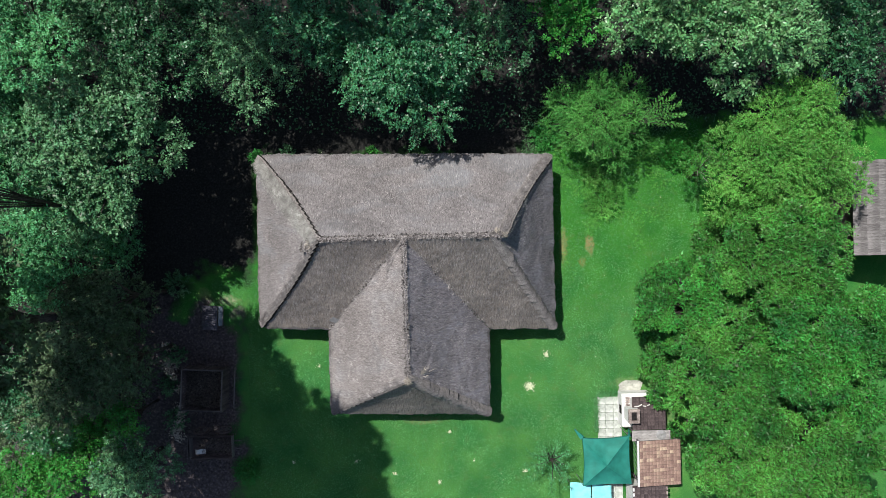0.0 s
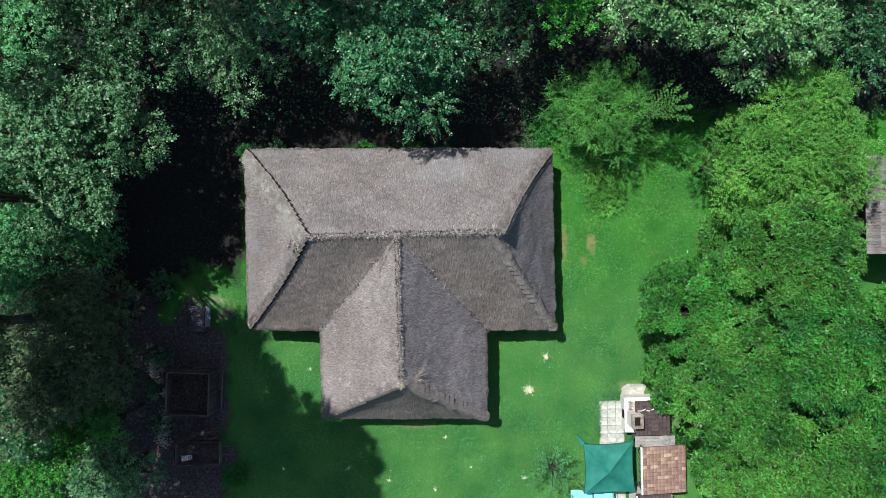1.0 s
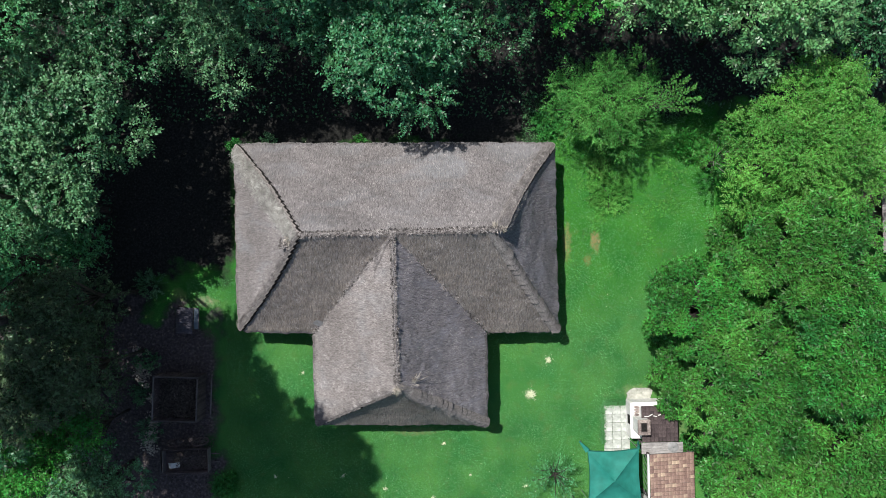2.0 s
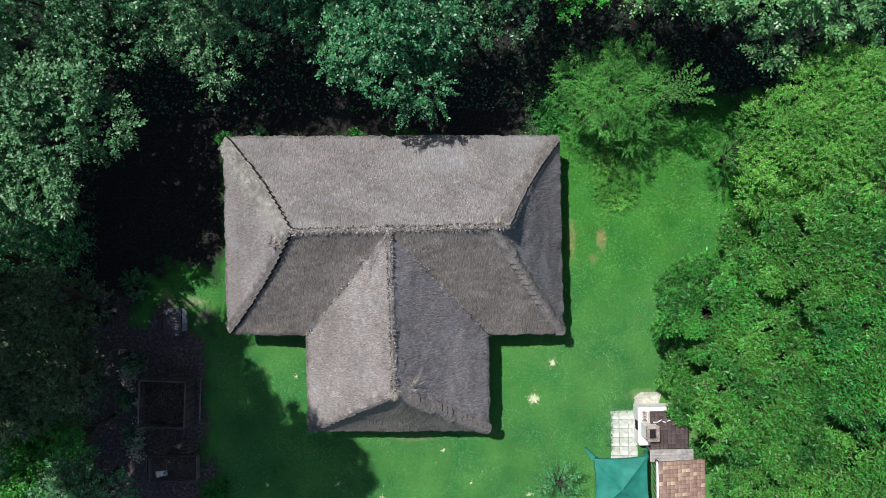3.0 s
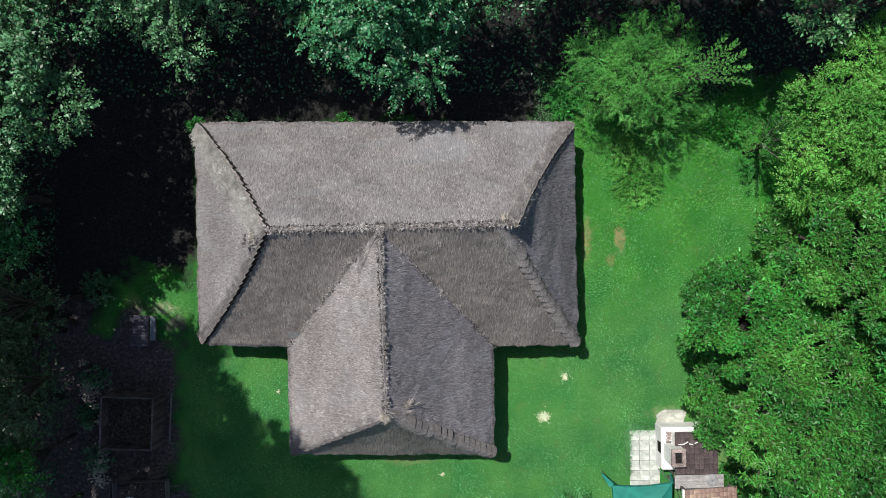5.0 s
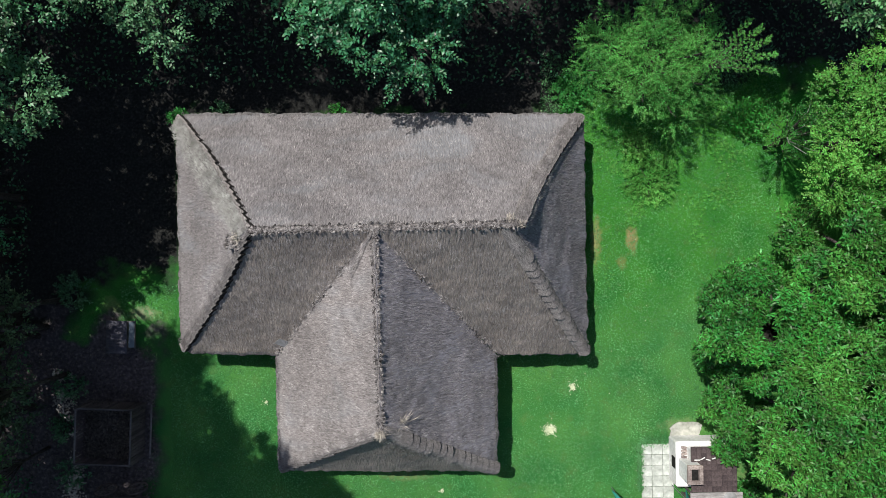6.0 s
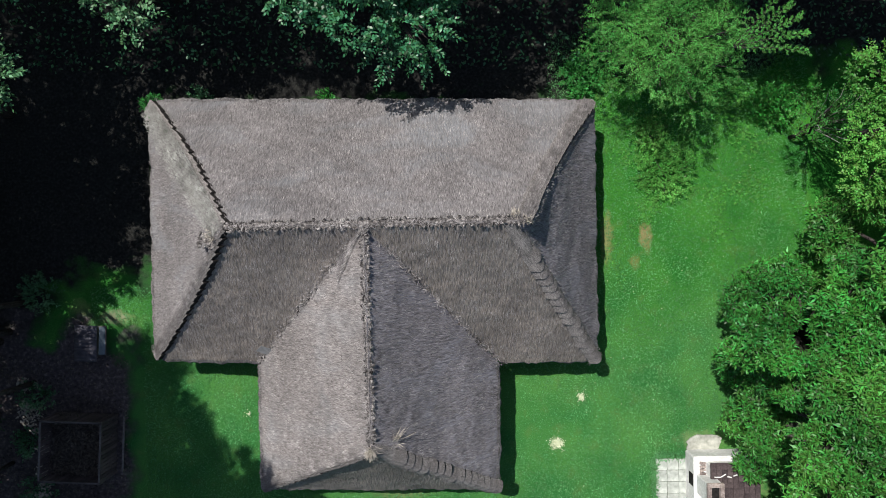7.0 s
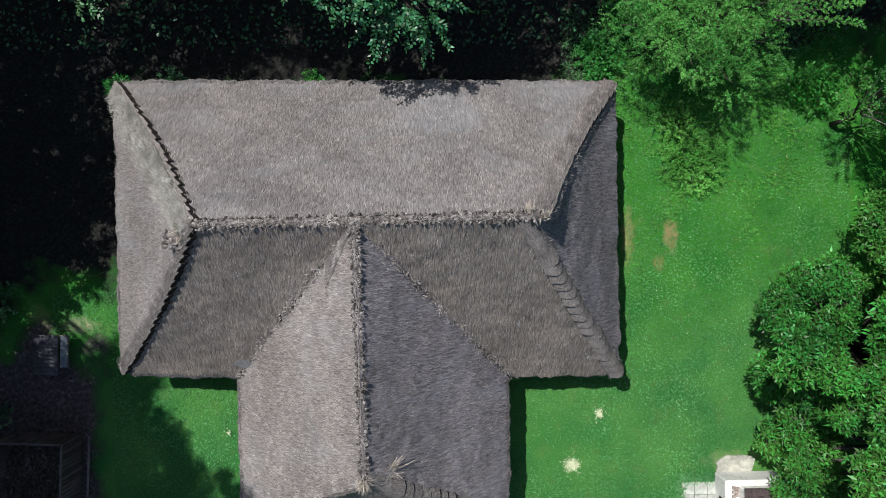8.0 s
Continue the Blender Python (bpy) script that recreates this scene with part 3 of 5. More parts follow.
def bundle_mesh(width, length, rise, lift, cliff=0):
    """A saddle-shaped straw cap, lying along x, that follows both roof planes; its lower end (at +x) stands proud; cliff: the side (-1 or 1) that ends in a stepped edge."""
    bm = bmesh.new()
    rows = []
    for i in range(5):
        x = length * i / 4
        k = 0.9 + 0.1 * i / 4
        ring = []
        for j in range(11):
            c = j / 5 - 1
            y = width / 2 * k * c * (1 + random.uniform(-.07, .07) * abs(c))
            z = -0.52 * (math.sqrt(y * y + 0.0064) - 0.08) + rise * (1 - c ** 4) - 0.02 + lift * (i / 4)
            if c * cliff > 0.3:
                y = cliff * (0.165 - 0.04 * i / 4 + random.uniform(-.012, .012)) * (c * cliff - 0.2) / 0.8
                z = rise + 0.03 - 0.1 * abs(y)
            ring.append(bm.verts.new((x + (0.12 * (1 - c * c) if i == 4 else 0) + random.uniform(-.012, .012), y, z + random.uniform(-.006, .006))))
        rows.append(ring)
    for a, b in zip(rows, rows[1:]):
        for j in range(10):
            bm.faces.new((a[j], b[j], b[j + 1], a[j + 1]))
    # end faces and skirts slant outward, so their painted shade shows from above
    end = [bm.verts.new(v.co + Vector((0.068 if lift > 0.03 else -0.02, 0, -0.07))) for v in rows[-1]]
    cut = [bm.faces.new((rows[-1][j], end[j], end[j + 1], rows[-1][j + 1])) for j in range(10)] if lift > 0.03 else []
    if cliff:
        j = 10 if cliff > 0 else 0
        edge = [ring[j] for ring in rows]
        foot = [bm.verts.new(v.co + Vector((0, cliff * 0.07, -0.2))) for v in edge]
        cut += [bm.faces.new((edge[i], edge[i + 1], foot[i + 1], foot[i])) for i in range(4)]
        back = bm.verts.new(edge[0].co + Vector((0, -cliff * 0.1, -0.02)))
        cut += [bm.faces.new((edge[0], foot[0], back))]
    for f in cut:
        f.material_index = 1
    bmesh.ops.recalc_face_normals(bm, faces=bm.faces)
    me = bpy.data.meshes.new("bundle")
    bm.to_mesh(me)
    bm.free()
    return me


def hip(parent, top, foot, up, count, width=0.72, start=0.0, rise=0.1, lift=0.05, jag=0.0, cliff=0, bow=Vector()):
    """Overlapping bundles laid down a hip, from its top to its foot."""
    foot = top.lerp(foot, 0.965)
    run = foot - top
    d = run.normalized()
    y = up.cross(d).normalized()
    z = d.cross(y)
    m3 = Matrix((d, y, z)).transposed().to_4x4()
    step = run.length * (1 - start) / count
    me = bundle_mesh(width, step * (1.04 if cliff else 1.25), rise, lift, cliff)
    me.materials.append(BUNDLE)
    me.materials.append(SHADED_CUT)
    for k in range(count):
        p = top + d * (run.length * start + step * k) + bow * math.sin(math.pi * (start + (1 - start) * (k + .5) / count))
        b = part_mesh("hip_cap", me, BUNDLE, parent)
        b.matrix_basis = Matrix.Translation(p + z * random.uniform(-.004, .004)) @ m3 @ pose(0, 0, 0, random.uniform(-2, 2), random.uniform(-.3, .3), random.uniform(-3, 3) * (1 + 2.5 * jag)) @ Matrix.Translation((0, random.uniform(-.035, .035) * jag, 0))


def ridge_roll(parent, a, b, width=0.36, step=0.125):
    """A ridge of knotted straw tufts: a low roll with two rows of lumps and stray ends."""
    rng = np.random.default_rng(int(abs(a.y * 100)) + 3)
    bm = bmesh.new()
    d = (b - a).normalized()
    s = Vector((d.y, -d.x, 0)).normalized()
    n = int((b - a).length / step)
    pts = [a.lerp(b, i / n) + Vector((0, 0, -0.1 + 0.03 * noise.noise(Vector((i * .3, 0, 0))))) for i in range(n + 1)]
    add_tube(bm, [p - Vector((0, 0, 0.02)) for p in pts], [width * 0.36] * (n + 1), 8)
    for i in range(n):
        for side in (-1, 1):
            c = pts[i] + s * side * width * 0.36 + Vector((rng.uniform(-.04, .04), rng.uniform(-.04, .04), 0.07 + rng.uniform(-.03, .03)))
            q = rng.uniform(0.04, 0.09)
            bmesh.ops.create_icosphere(bm, subdivisions=1, radius=1, matrix=pose(*c, rng.uniform(0, 90), rng.uniform(0, 90), rng.uniform(0, 90)) @ Matrix.Diagonal((q, q * 0.8, q * 0.7, 1)))
    part("ridge_roll", bm, KNOT, parent, smooth=False)
    m = n * 16
    at = np.array([list(pts[rng.integers(0, n)]) for _ in range(m)]) + np.array([0, 0, 0.11]) + rng.normal(0, 0.07, (m, 3)) * np.array([1, 1, 0.4])
    way = rng.normal(0, 1, (m, 3)) * np.array([1, 1, 0.3])
    wisp = part_mesh("ridge_fringe", polys("ridge_fringe", leaves(at, way, np.array([0, 0, 1.0]) + rng.normal(0, 0.3, (m, 3)), rng.uniform(0.08, 0.24, m), np.full(m, 0.012), rng), 4), STRAW, parent)
    tagged(wisp, kind="stuff")


def straw_cover(parent, sides, per_m2=300):
    """Loose straws lying down each slope."""
    rng = np.random.default_rng(11)
    out = []
    for e0, e1, r1, r0, bow0, bow1 in sides:
        area = ((e1 - e0).length + (r1 - r0).length) / 2 * ((r0 + r1) / 2 - (e0 + e1) / 2).length
        n = int(area * per_m2)
        w0, w1 = (e1 - e0).length, (r1 - r0).length
        v = rng.uniform(0.055, 1, n)
        keep = rng.uniform(0, max(w0, w1), n) < w0 + (w1 - w0) * v
        v = v[keep]
        u = rng.uniform(0, 1, len(v))
        A, B, C, D = (np.array(q) for q in (e0, e1, r1, r0))
        p = (A + (B - A) * u[:, None]) * (1 - v[:, None]) + (D + (C - D) * u[:, None]) * v[:, None]
        p = p + (np.array(bow0) * ((1 - u) ** 3)[:, None] + np.array(bow1) * (u ** 3)[:, None]) * np.sin(np.pi * v)[:, None]
        nor = unit(np.cross(B - A, (C + D) / 2 - (A + B) / 2))
        eave = unit(B - A)
        fall = np.cross(nor, eave)
        fall = -fall if fall[2] > 0 else fall
        lift = np.array([sway(Vector(q)) for q in p]) + 0.012
        p = p + nor * lift[:, None] + nor * (-0.06 * np.sin(np.pi * v) * np.sin(np.pi * u))[:, None]
        wild = rng.uniform(0, 1, len(v)) < 0.03
        ang = rng.normal(0, 0.12, len(v)) + wild * rng.normal(0, 0.9, len(v))
        way = fall * np.cos(ang)[:, None] + eave * np.sin(ang)[:, None] + nor * rng.uniform(-0.03, 0.045, len(v))[:, None]
        out.append(leaves(p, way, nor + rng.normal(0, 0.25, p.shape), rng.uniform(0.1, 0.28, len(v)), rng.uniform(0.006, 0.013, len(v)), rng))
    tagged(part_mesh("straw_cover", polys("straw_cover", np.concatenate(out), 4), STRAW, parent), kind="stuff")


def build_house():
    house = thing("thatched_house", (0, 0, 0), "T-shaped cottage with a weathered grey straw thatched roof", "house")
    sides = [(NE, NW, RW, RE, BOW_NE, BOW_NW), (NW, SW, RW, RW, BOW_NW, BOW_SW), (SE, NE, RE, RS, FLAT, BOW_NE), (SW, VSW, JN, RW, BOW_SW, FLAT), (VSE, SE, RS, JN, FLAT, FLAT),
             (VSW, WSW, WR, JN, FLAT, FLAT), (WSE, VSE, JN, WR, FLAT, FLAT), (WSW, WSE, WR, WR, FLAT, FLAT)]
    # tint by facing: blue-grey east, brown south, tan on the wing's west
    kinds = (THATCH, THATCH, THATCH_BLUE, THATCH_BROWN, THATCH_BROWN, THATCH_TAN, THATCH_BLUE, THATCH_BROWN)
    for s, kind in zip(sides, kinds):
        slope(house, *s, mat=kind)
    for a, b in ((NE, NW), (NW, SW), (SE, NE), (SW, VSW), (VSE, SE), (VSW, WSW), (WSE, VSE), (WSW, WSE)):
        eave_lip(house, a, b)
    hip(house, RW, NW, Vector((-.35, .35, 1)), 19, 0.8, 0, .06, .012, .2, -1, BOW_NW + Vector((.1, 0, 0)))
    hip(house, RE, NE, Vector((.35, .35, 1)), 19, 0.76, 0, .06, .012, .2, -1, BOW_NE)
    hip(house, RS, SE, Vector((.35, -.35, 1)), 17, 0.6, 0.17, .065, .085, .3)
    hip(house, RS, RS.lerp(SE, 0.2), Vector((.35, -.35, 1)), 1, 0.6, 0, .08, .02)
    hip(house, RW, SW, Vector((-.35, -.35, 1)), 20, 0.6, 0, .06, .012, .2, 1, BOW_SW)
    hip(house, WR, WSE, Vector((.3, -.5, 1)), 15, 0.7, 0.14, .07, .085, .3)
    hip(house, WR, WR.lerp(WSE, 0.2), Vector((.3, -.5, 1)), 1, 0.6, 0, .06, .02)
    hip(house, WR, WSW, Vector((-.3, -.5, 1)), 16, 0.6, 0.02, .06, .012, .2, 1)
    ridge_roll(house, RW, RE)
    ridge_roll(house, JN, WR, 0.3)
    # ragged clumps, debris and loose straw along the two valleys
    rng = np.random.default_rng(5)
    for a, b, k, m in ((JN, VSE, 1100, 80), (JN, VSW, 1100, 80)):
        t = rng.uniform(0.1, 1, k)
        at = np.array(a) + (np.array(b) - np.array(a)) * t[:, None] + rng.normal(0, 0.1, (k, 3)) * np.array([1, 1, .4]) + np.array([0, 0, 0.05])
        tagged(part_mesh("valley_straw", polys("valley_straw", leaves(at, np.array(b - a) * 0.12 + rng.normal(0, .8, (k, 3)) * np.array([1, 1, .4]), np.array([0, 0, 1.0]) + rng.normal(0, .4, (k, 3)), rng.uniform(.08, .24, k), rng.uniform(.012, .02, k), rng), 4), STRAW, house), kind="stuff")
        bm = bmesh.new()
        for i in range(m):
            t = rng.uniform(.22, .99)
            c = a.lerp(b, t) + Vector((rng.normal(0, .045), rng.normal(0, .045), .0))
            q = rng.uniform(.04, .1) * (.6 + .7 * t)
            bmesh.ops.create_icosphere(bm, subdivisions=1, radius=1, matrix=pose(*c, rng.uniform(0, 90), rng.uniform(0, 90), rng.uniform(0, 90)) @ Matrix.Diagonal((q, q * .7, q * .6, 1)))
        tagged(part("valley_clumps", bm, KNOT, house, "dark rotted straw clumps"), kind="stuff")
    part("flashing", box((.42, .5, .012), pose(-6.42, -3.75, 2.98, 38, -32, 40), .003), LID_GREY, house, "bent grey metal sheet")
    # shaggy ends along every eave
    for e0, e1, r1, r0, bow0, bow1 in sides:
        length = (e1 - e0).length
        k = int(length * 150)
        s = rng.uniform(0, length, k)
        eave = (e1 - e0).normalized()
        out = Vector((eave.y, -eave.x, 0)).normalized()
        at = []
        for v in s:
            p = e0.lerp(e1, v / length)
            s2, pull, turn = rounded(v, length, corner_radius(e0), corner_radius(e1))
            at.append(tuple(e0 + eave * s2 + out * (rag(p) - pull) + Vector((0, 0, p.z - e0.z + sway(p)))))
        back = rng.uniform(-.16, .0, k)
        at = np.array(at) + np.array(out) * back[:, None] + np.array([0, 0, 1.0]) * (.015 - .9 * back - rng.uniform(0, .1, k) * (back > -.04))[:, None]
        way = np.array(out) * rng.uniform(.5, 1, k)[:, None] + np.array([0, 0, -.75]) + rng.normal(0, .22, (k, 3))
        tagged(part_mesh("eave_fringe", polys("eave_fringe", leaves(at, way, np.array(out) + np.array([0, 0, 1.0]) + rng.normal(0, .3, (k, 3)), rng.uniform(.05, .12, k), rng.uniform(.012, .028, k), rng), 4), EAVE_STRAW, house), kind="stuff")
    # straw ends standing out along the hips
    for a, b, bow in ((RW, NW, BOW_NW), (RE, NE, BOW_NE), (RS, SE, FLAT), (WR, WSE, FLAT)):
        k = 700
        t = rng.uniform(0.02, 0.97, k)
        run = np.array(b - a)
        across = unit(np.cross(run, np.array([0, 0, 1.0])))
        off = np.where(rng.uniform(0, 1, k) < .5, 1.0, -1.0) * rng.uniform(.14, .32, k)
        at = np.array(a) + run * t[:, None] + np.array(bow) * np.sin(np.pi * t)[:, None] + across * off[:, None] + np.array([0, 0, 1.0]) * (.06 - .6 * np.abs(off))[:, None] + rng.normal(0, .012, (k, 3))
        way = unit(run) * .7 + across * (np.sign(off) * rng.uniform(.1, .9, k))[:, None] + np.stack([0 * t, 0 * t, -.5 * np.ones(k)], 1) + rng.normal(0, .2, (k, 3))
        tagged(part_mesh("hip_fringe", polys("hip_fringe", leaves(at, way, np.array([0, 0, 1.0]) + rng.normal(0, .3, (k, 3)), rng.uniform(.1, .26, k), rng.uniform(.01, .02, k), rng), 4), STRAW, house), kind="stuff")
    # combed pale straw over the crown of the hips
    for a, b, side, k, wide, straw, bow in ((RW, NW, 1, 8000, 1.0, HIP_STRAW, BOW_NW), (RE, NE, 1, 2600, .62, STRAW, BOW_NE), (RW, SW, -1, 3600, .7, STRAW, BOW_SW), (WR, WSW, -1, 3000, .62, STRAW, FLAT)):
        t = rng.uniform(0, 0.95, k)
        run = np.array(b - a)
        across = unit(np.cross(np.array([0, 0, 1.0]), run)) * side
        off = (rng.uniform(-.1, wide, k) * rng.uniform(.5, 1, k)) * np.clip(.6 + 1.6 * t * (1 - t) * (wide > .9), .5, 1)
        at = np.array(a) + run * t[:, None] + np.array(bow) * np.sin(np.pi * t)[:, None] + across * off[:, None] + np.array([0, 0, 1.0]) * (.085 - .5 * np.maximum(off - .05, 0))[:, None] + rng.normal(0, .012, (k, 3))
        way = unit(run) + across * (rng.uniform(.0, .22, k) + .3 * np.maximum(off, 0))[:, None] + rng.normal(0, .06, (k, 3)) - np.array([0, 0, .12])
        tagged(part_mesh("hip_straw", polys("hip_straw", leaves(at, way, np.array([0, 0, 1.0]) + rng.normal(0, .3, (k, 3)), rng.uniform(.12, .34, k), rng.uniform(.008, .016, k), rng), 4), straw, house), kind="stuff")
    # a fan of combed straw where the wing's ridge meets the main ridge
    k = 1500
    t = rng.uniform(.01, .2, k)
    west = np.array(JN) + (np.array(VSW) - np.array(JN)) * t[:, None] + (np.array(WR) - np.array(JN)) * (t * rng.uniform(0, .5, k))[:, None]
    tagged(part_mesh("ridge_fan", polys("ridge_fan", leaves(west + np.array([0, 0, .05]) + rng.normal(0, .015, (k, 3)), np.array(VSW - JN) * .15 + rng.normal(0, .25, (k, 3)) * np.array([1, 1, .3]), np.array([-.6, 0, 1.0]) + rng.normal(0, .25, (k, 3)), rng.uniform(.1, .3, k), rng.uniform(.008, .015, k), rng), 4), STRAW, house), kind="stuff")
    # a matted lump below the western ridge end
    bm = bmesh.new()
    for i in range(46):
        c = RW + Vector((-.62, -.42, -.62)) + Vector((rng.normal(0, .17), rng.normal(0, .2), rng.normal(0, .05)))
        q = rng.uniform(.05, .11)
        bmesh.ops.create_icosphere(bm, subdivisions=1, radius=1, matrix=pose(*c, rng.uniform(0, 90), rng.uniform(0, 90), rng.uniform(0, 90)) @ Matrix.Diagonal((q, q * .8, q * .6, 1)))
    tagged(part("matted_lump", bm, KNOT, house, "dark matted straw lump"), kind="stuff")
    # upright straw tufts at the ridge ends
    for c, k, ln, w in ((Vector((-1.3, -6.45, 5.98)), 45, 0.8, Vector((.45, .45, .5))), (RW + Vector((-.45, -.25, -.4)), 90, .3, Vector((-.6, -.3, .3))), (RE, 90, .22, Vector((.2, 0, .1))), (RS + Vector((.1, .2, .05)), 120, .34, Vector((0, 1.3, -.9))), (WR + Vector((0, 0, .08)), 170, .36, Vector((0, -.35, .05)))):
        at = np.array(c) + rng.normal(0, 0.07, (k, 3))
        tagged(part_mesh("straw_tuft", polys("straw_tuft", leaves(at, np.array(w) + rng.normal(0, .35, (k, 3)), rng.normal(0, 1, (k, 3)), rng.uniform(.4, 1, k) * ln, np.full(k, .022), rng), 4), PALE_STRAW, house, "pale straw tuft"), kind="stuff")
    straw_cover(house, sides)
    # plain walls under the roof
    for cx, cy, sx, sy in ((-2.25, 4.75, 15.3, .4), (-2.25, -3.2, 15.3, .4), (-9.7, .78, .4, 7.5), (5.2, .78, .4, 7.5), (-5.6, -5.7, .4, 4.6), (1.3, -5.8, .4, 4.8), (-2.15, -8.2, 7.3, .4)):
        part("wall", box((sx, sy, 2.7), pose(cx, cy, 1.3), 0.02), WALL, house)


build_house()

# ---- paving ----
def build_paving():
    rng = random.Random(4)
    paving = thing("slab_paving", (9.33, -9.12, 0), "path of pale square concrete slabs in grass", "paving", kind="structure")
    me = bpy.data.meshes.new("slab")
    bm = box((0.48, 0.48, 0.07), None, 0.01)
    bm.to_mesh(me)
    bm.free()
    me.materials.append(SLAB)
    for i in range(3):
        for j in range(13):
            s = part_mesh("slab", me, SLAB, paving)
            s.matrix_basis = pose(0.25 + 0.495 * i, -0.25 - 0.495 * j, 0.015 + rng.uniform(-.006, .006), rng.uniform(-.6, .6), rng.uniform(-.6, .6), rng.uniform(-1, 1))
    bm = bmesh.new()
    ring = []
    for k in range(40):
        a = 2 * math.pi * k / 40
        q = (abs(math.cos(a)) ** 4 + abs(math.sin(a)) ** 4) ** -.25 * (1 + .1 * noise.noise(Vector((3 * math.cos(a), 3 * math.sin(a), .7))) + rng.uniform(-.02, .02))
        ring.append(bm.verts.new((11.42 + .7 * q * math.cos(a) + .12 * math.sin(a), -8.52 + .36 * q * math.sin(a), .035)))
    top = bm.faces.new(ring)
    skirt = [bm.verts.new(v.co + Vector((0, 0, -.1))) for v in ring]
    for k in range(40):
        bm.faces.new((ring[k - 1], skirt[k - 1], skirt[k], ring[k]))
    bmesh.ops.recalc_face_normals(bm, faces=bm.faces)
    tagged(part("concrete_apron", bm, CONCRETE), "worn concrete apron beside the outdoor oven", "paving", kind="structure")


build_paving()

# ---- outdoor oven with chimney ----
def tiled_roof(parent, origin, ex, ey, nx, ny, mats, name="tile", gapw=0.012, thick=0.03, seed=1, share=0.25):
    """Rows of separate tiles over the parallelogram origin, ex, ey."""
    rng = random.Random(seed)
    d, e = ex.normalized(), ey.normalized()
    nor = d.cross(e).normalized()
    w, h = ex.length / nx, ey.length / ny
    m3 = Matrix((d, e, nor)).transposed().to_4x4()
    meshes = []
    for mt in mats:
        me = bpy.data.meshes.new(name)
        bm = box((w - gapw, h * 1.12, thick), None, 0.008)
        bm.to_mesh(me)
        bm.free()
        me.materials.append(mt)
        meshes.append(me)
    for j in range(ny):
        for i in range(nx):
            me = meshes[1] if len(meshes) > 1 and rng.random() < share else meshes[0]
            t = part_mesh(name, me, None, parent)
            p = origin + d * w * (i + .5) + e * h * (j + .5) + nor * (0.015 + rng.uniform(0, .008))
            t.matrix_basis = Matrix.Translation(p) @ m3 @ pose(0, 0, 0, -3.0 + rng.uniform(-.8, .8), rng.uniform(-.8, .8), rng.uniform(-1.2, 1.2))


def build_oven():
    oven = thing("outdoor_oven", (0, 0, 0), "white plastered outdoor oven with brown tiled roof and chimney", "oven")
    bm = box((2.35, 2.05, 1.05), pose(11.78, -9.78, 0.52), 0.06)
    part("body", bm, PLASTER, oven)
    part("gable", box((1.9, 1.7, 0.5), pose(12.05, -9.8, 1.25), 0.03), PLASTER, oven)
    o = Vector((11.06, -10.78, 1.66))
    part("roof_deck", box((1.98, 1.95, 0.06), pose(12.05, -9.82, 1.60), 0.01), DARK_WOOD, oven)
    tiled_roof(oven, o, Vector((1.98, 0, 0)), Vector((0, 1.95, 0)), 9, 8, [DARK_TILE], seed=2)
    ch = part("chimney", box((0.62, 0.78, 1.5), pose(11.02, -9.86, 1.35), 0.03), PLASTER, oven, "white-washed chimney stack")
    for k, (dx, dy, sx, sy) in enumerate(((0, .33, .66, .16), (0, -.33, .66, .16), (.25, 0, .16, .5), (-.25, 0, .16, .5))):
        for z in (2.15, 2.24):
            part("brick", box((sx, sy, 0.08), pose(11.02 + dx, -9.86 + dy, z), 0.012), BRICK, ch)
    part("flue", box((0.34, 0.5, 0.02), pose(11.02, -9.86, 2.112), 0.0), SOOT, ch, "sooty flue opening")
    part("opening", box((0.03, 0.5, 0.42), pose(10.59, -9.75, 0.72), 0.005), SOOT, oven, "dark fire opening")
    for k in range(4):
        part("mortar_patch", box((0.26 - .03 * k, 0.05, 0.02), pose(11.3 + 0.24 * k, -9.38 + .06 * (k % 2), 1.715, 0, 0, 35 * (k % 2) - 6 * k), 0.008), PLASTER, oven)
    for k in range(5):
        part("brick", box((0.24, 0.11, 0.07), pose(10.93, -9.0 - 0.14 * k, 1.13, 0, 0, 14 * (k % 3) - 10), 0.01), BRICK, oven)
    bench = thing("lean_to_roof", (12.2, -11.2, 0), "low lean-to roof of weathered grey boards", "lean-to")
    for k in range(4):
        part("plank", box((2.3, 0.155, 0.045), pose(0, -0.24 + 0.16 * k, 1.5), 0.008), GREY_BOARD, bench)
    for dx in (-1.0, 1.0):
        for dy in (-.2, .2):
            part("post", box((0.08, 0.08, 1.48), pose(dx, dy, 0.74), 0.008), OLD_WOOD, bench)
    lid = thing("grill_lid", (12.8, -11.15, 1.522), "round grey metal lid lying on the boards", "lid")
    bm = bmesh.new()
    prof = [(0.0, 0.05), (0.15, 0.045), (0.27, 0.02), (0.3, 0.0)]
    rings = [[bm.verts.new((r * math.cos(a), r * math.sin(a), z)) for a in [2 * math.pi * k / 24 for k in range(24)]] for r, z in prof[1:]]
    c = bm.verts.new((0, 0, 0.05))
    for k in range(24):
        bm.faces.new((c, rings[0][k], rings[0][(k + 1) % 24]))
        for a, b in zip(rings, rings[1:]):
            bm.faces.new((a[k], b[k], b[(k + 1) % 24], a[(k + 1) % 24]))
    part("disc", bm, LID_GREY, lid, smooth=True)
    part("knob", tube([(0, 0, .045), (0, 0, .09)], [.025, .03], 10), STEEL, lid)


build_oven()


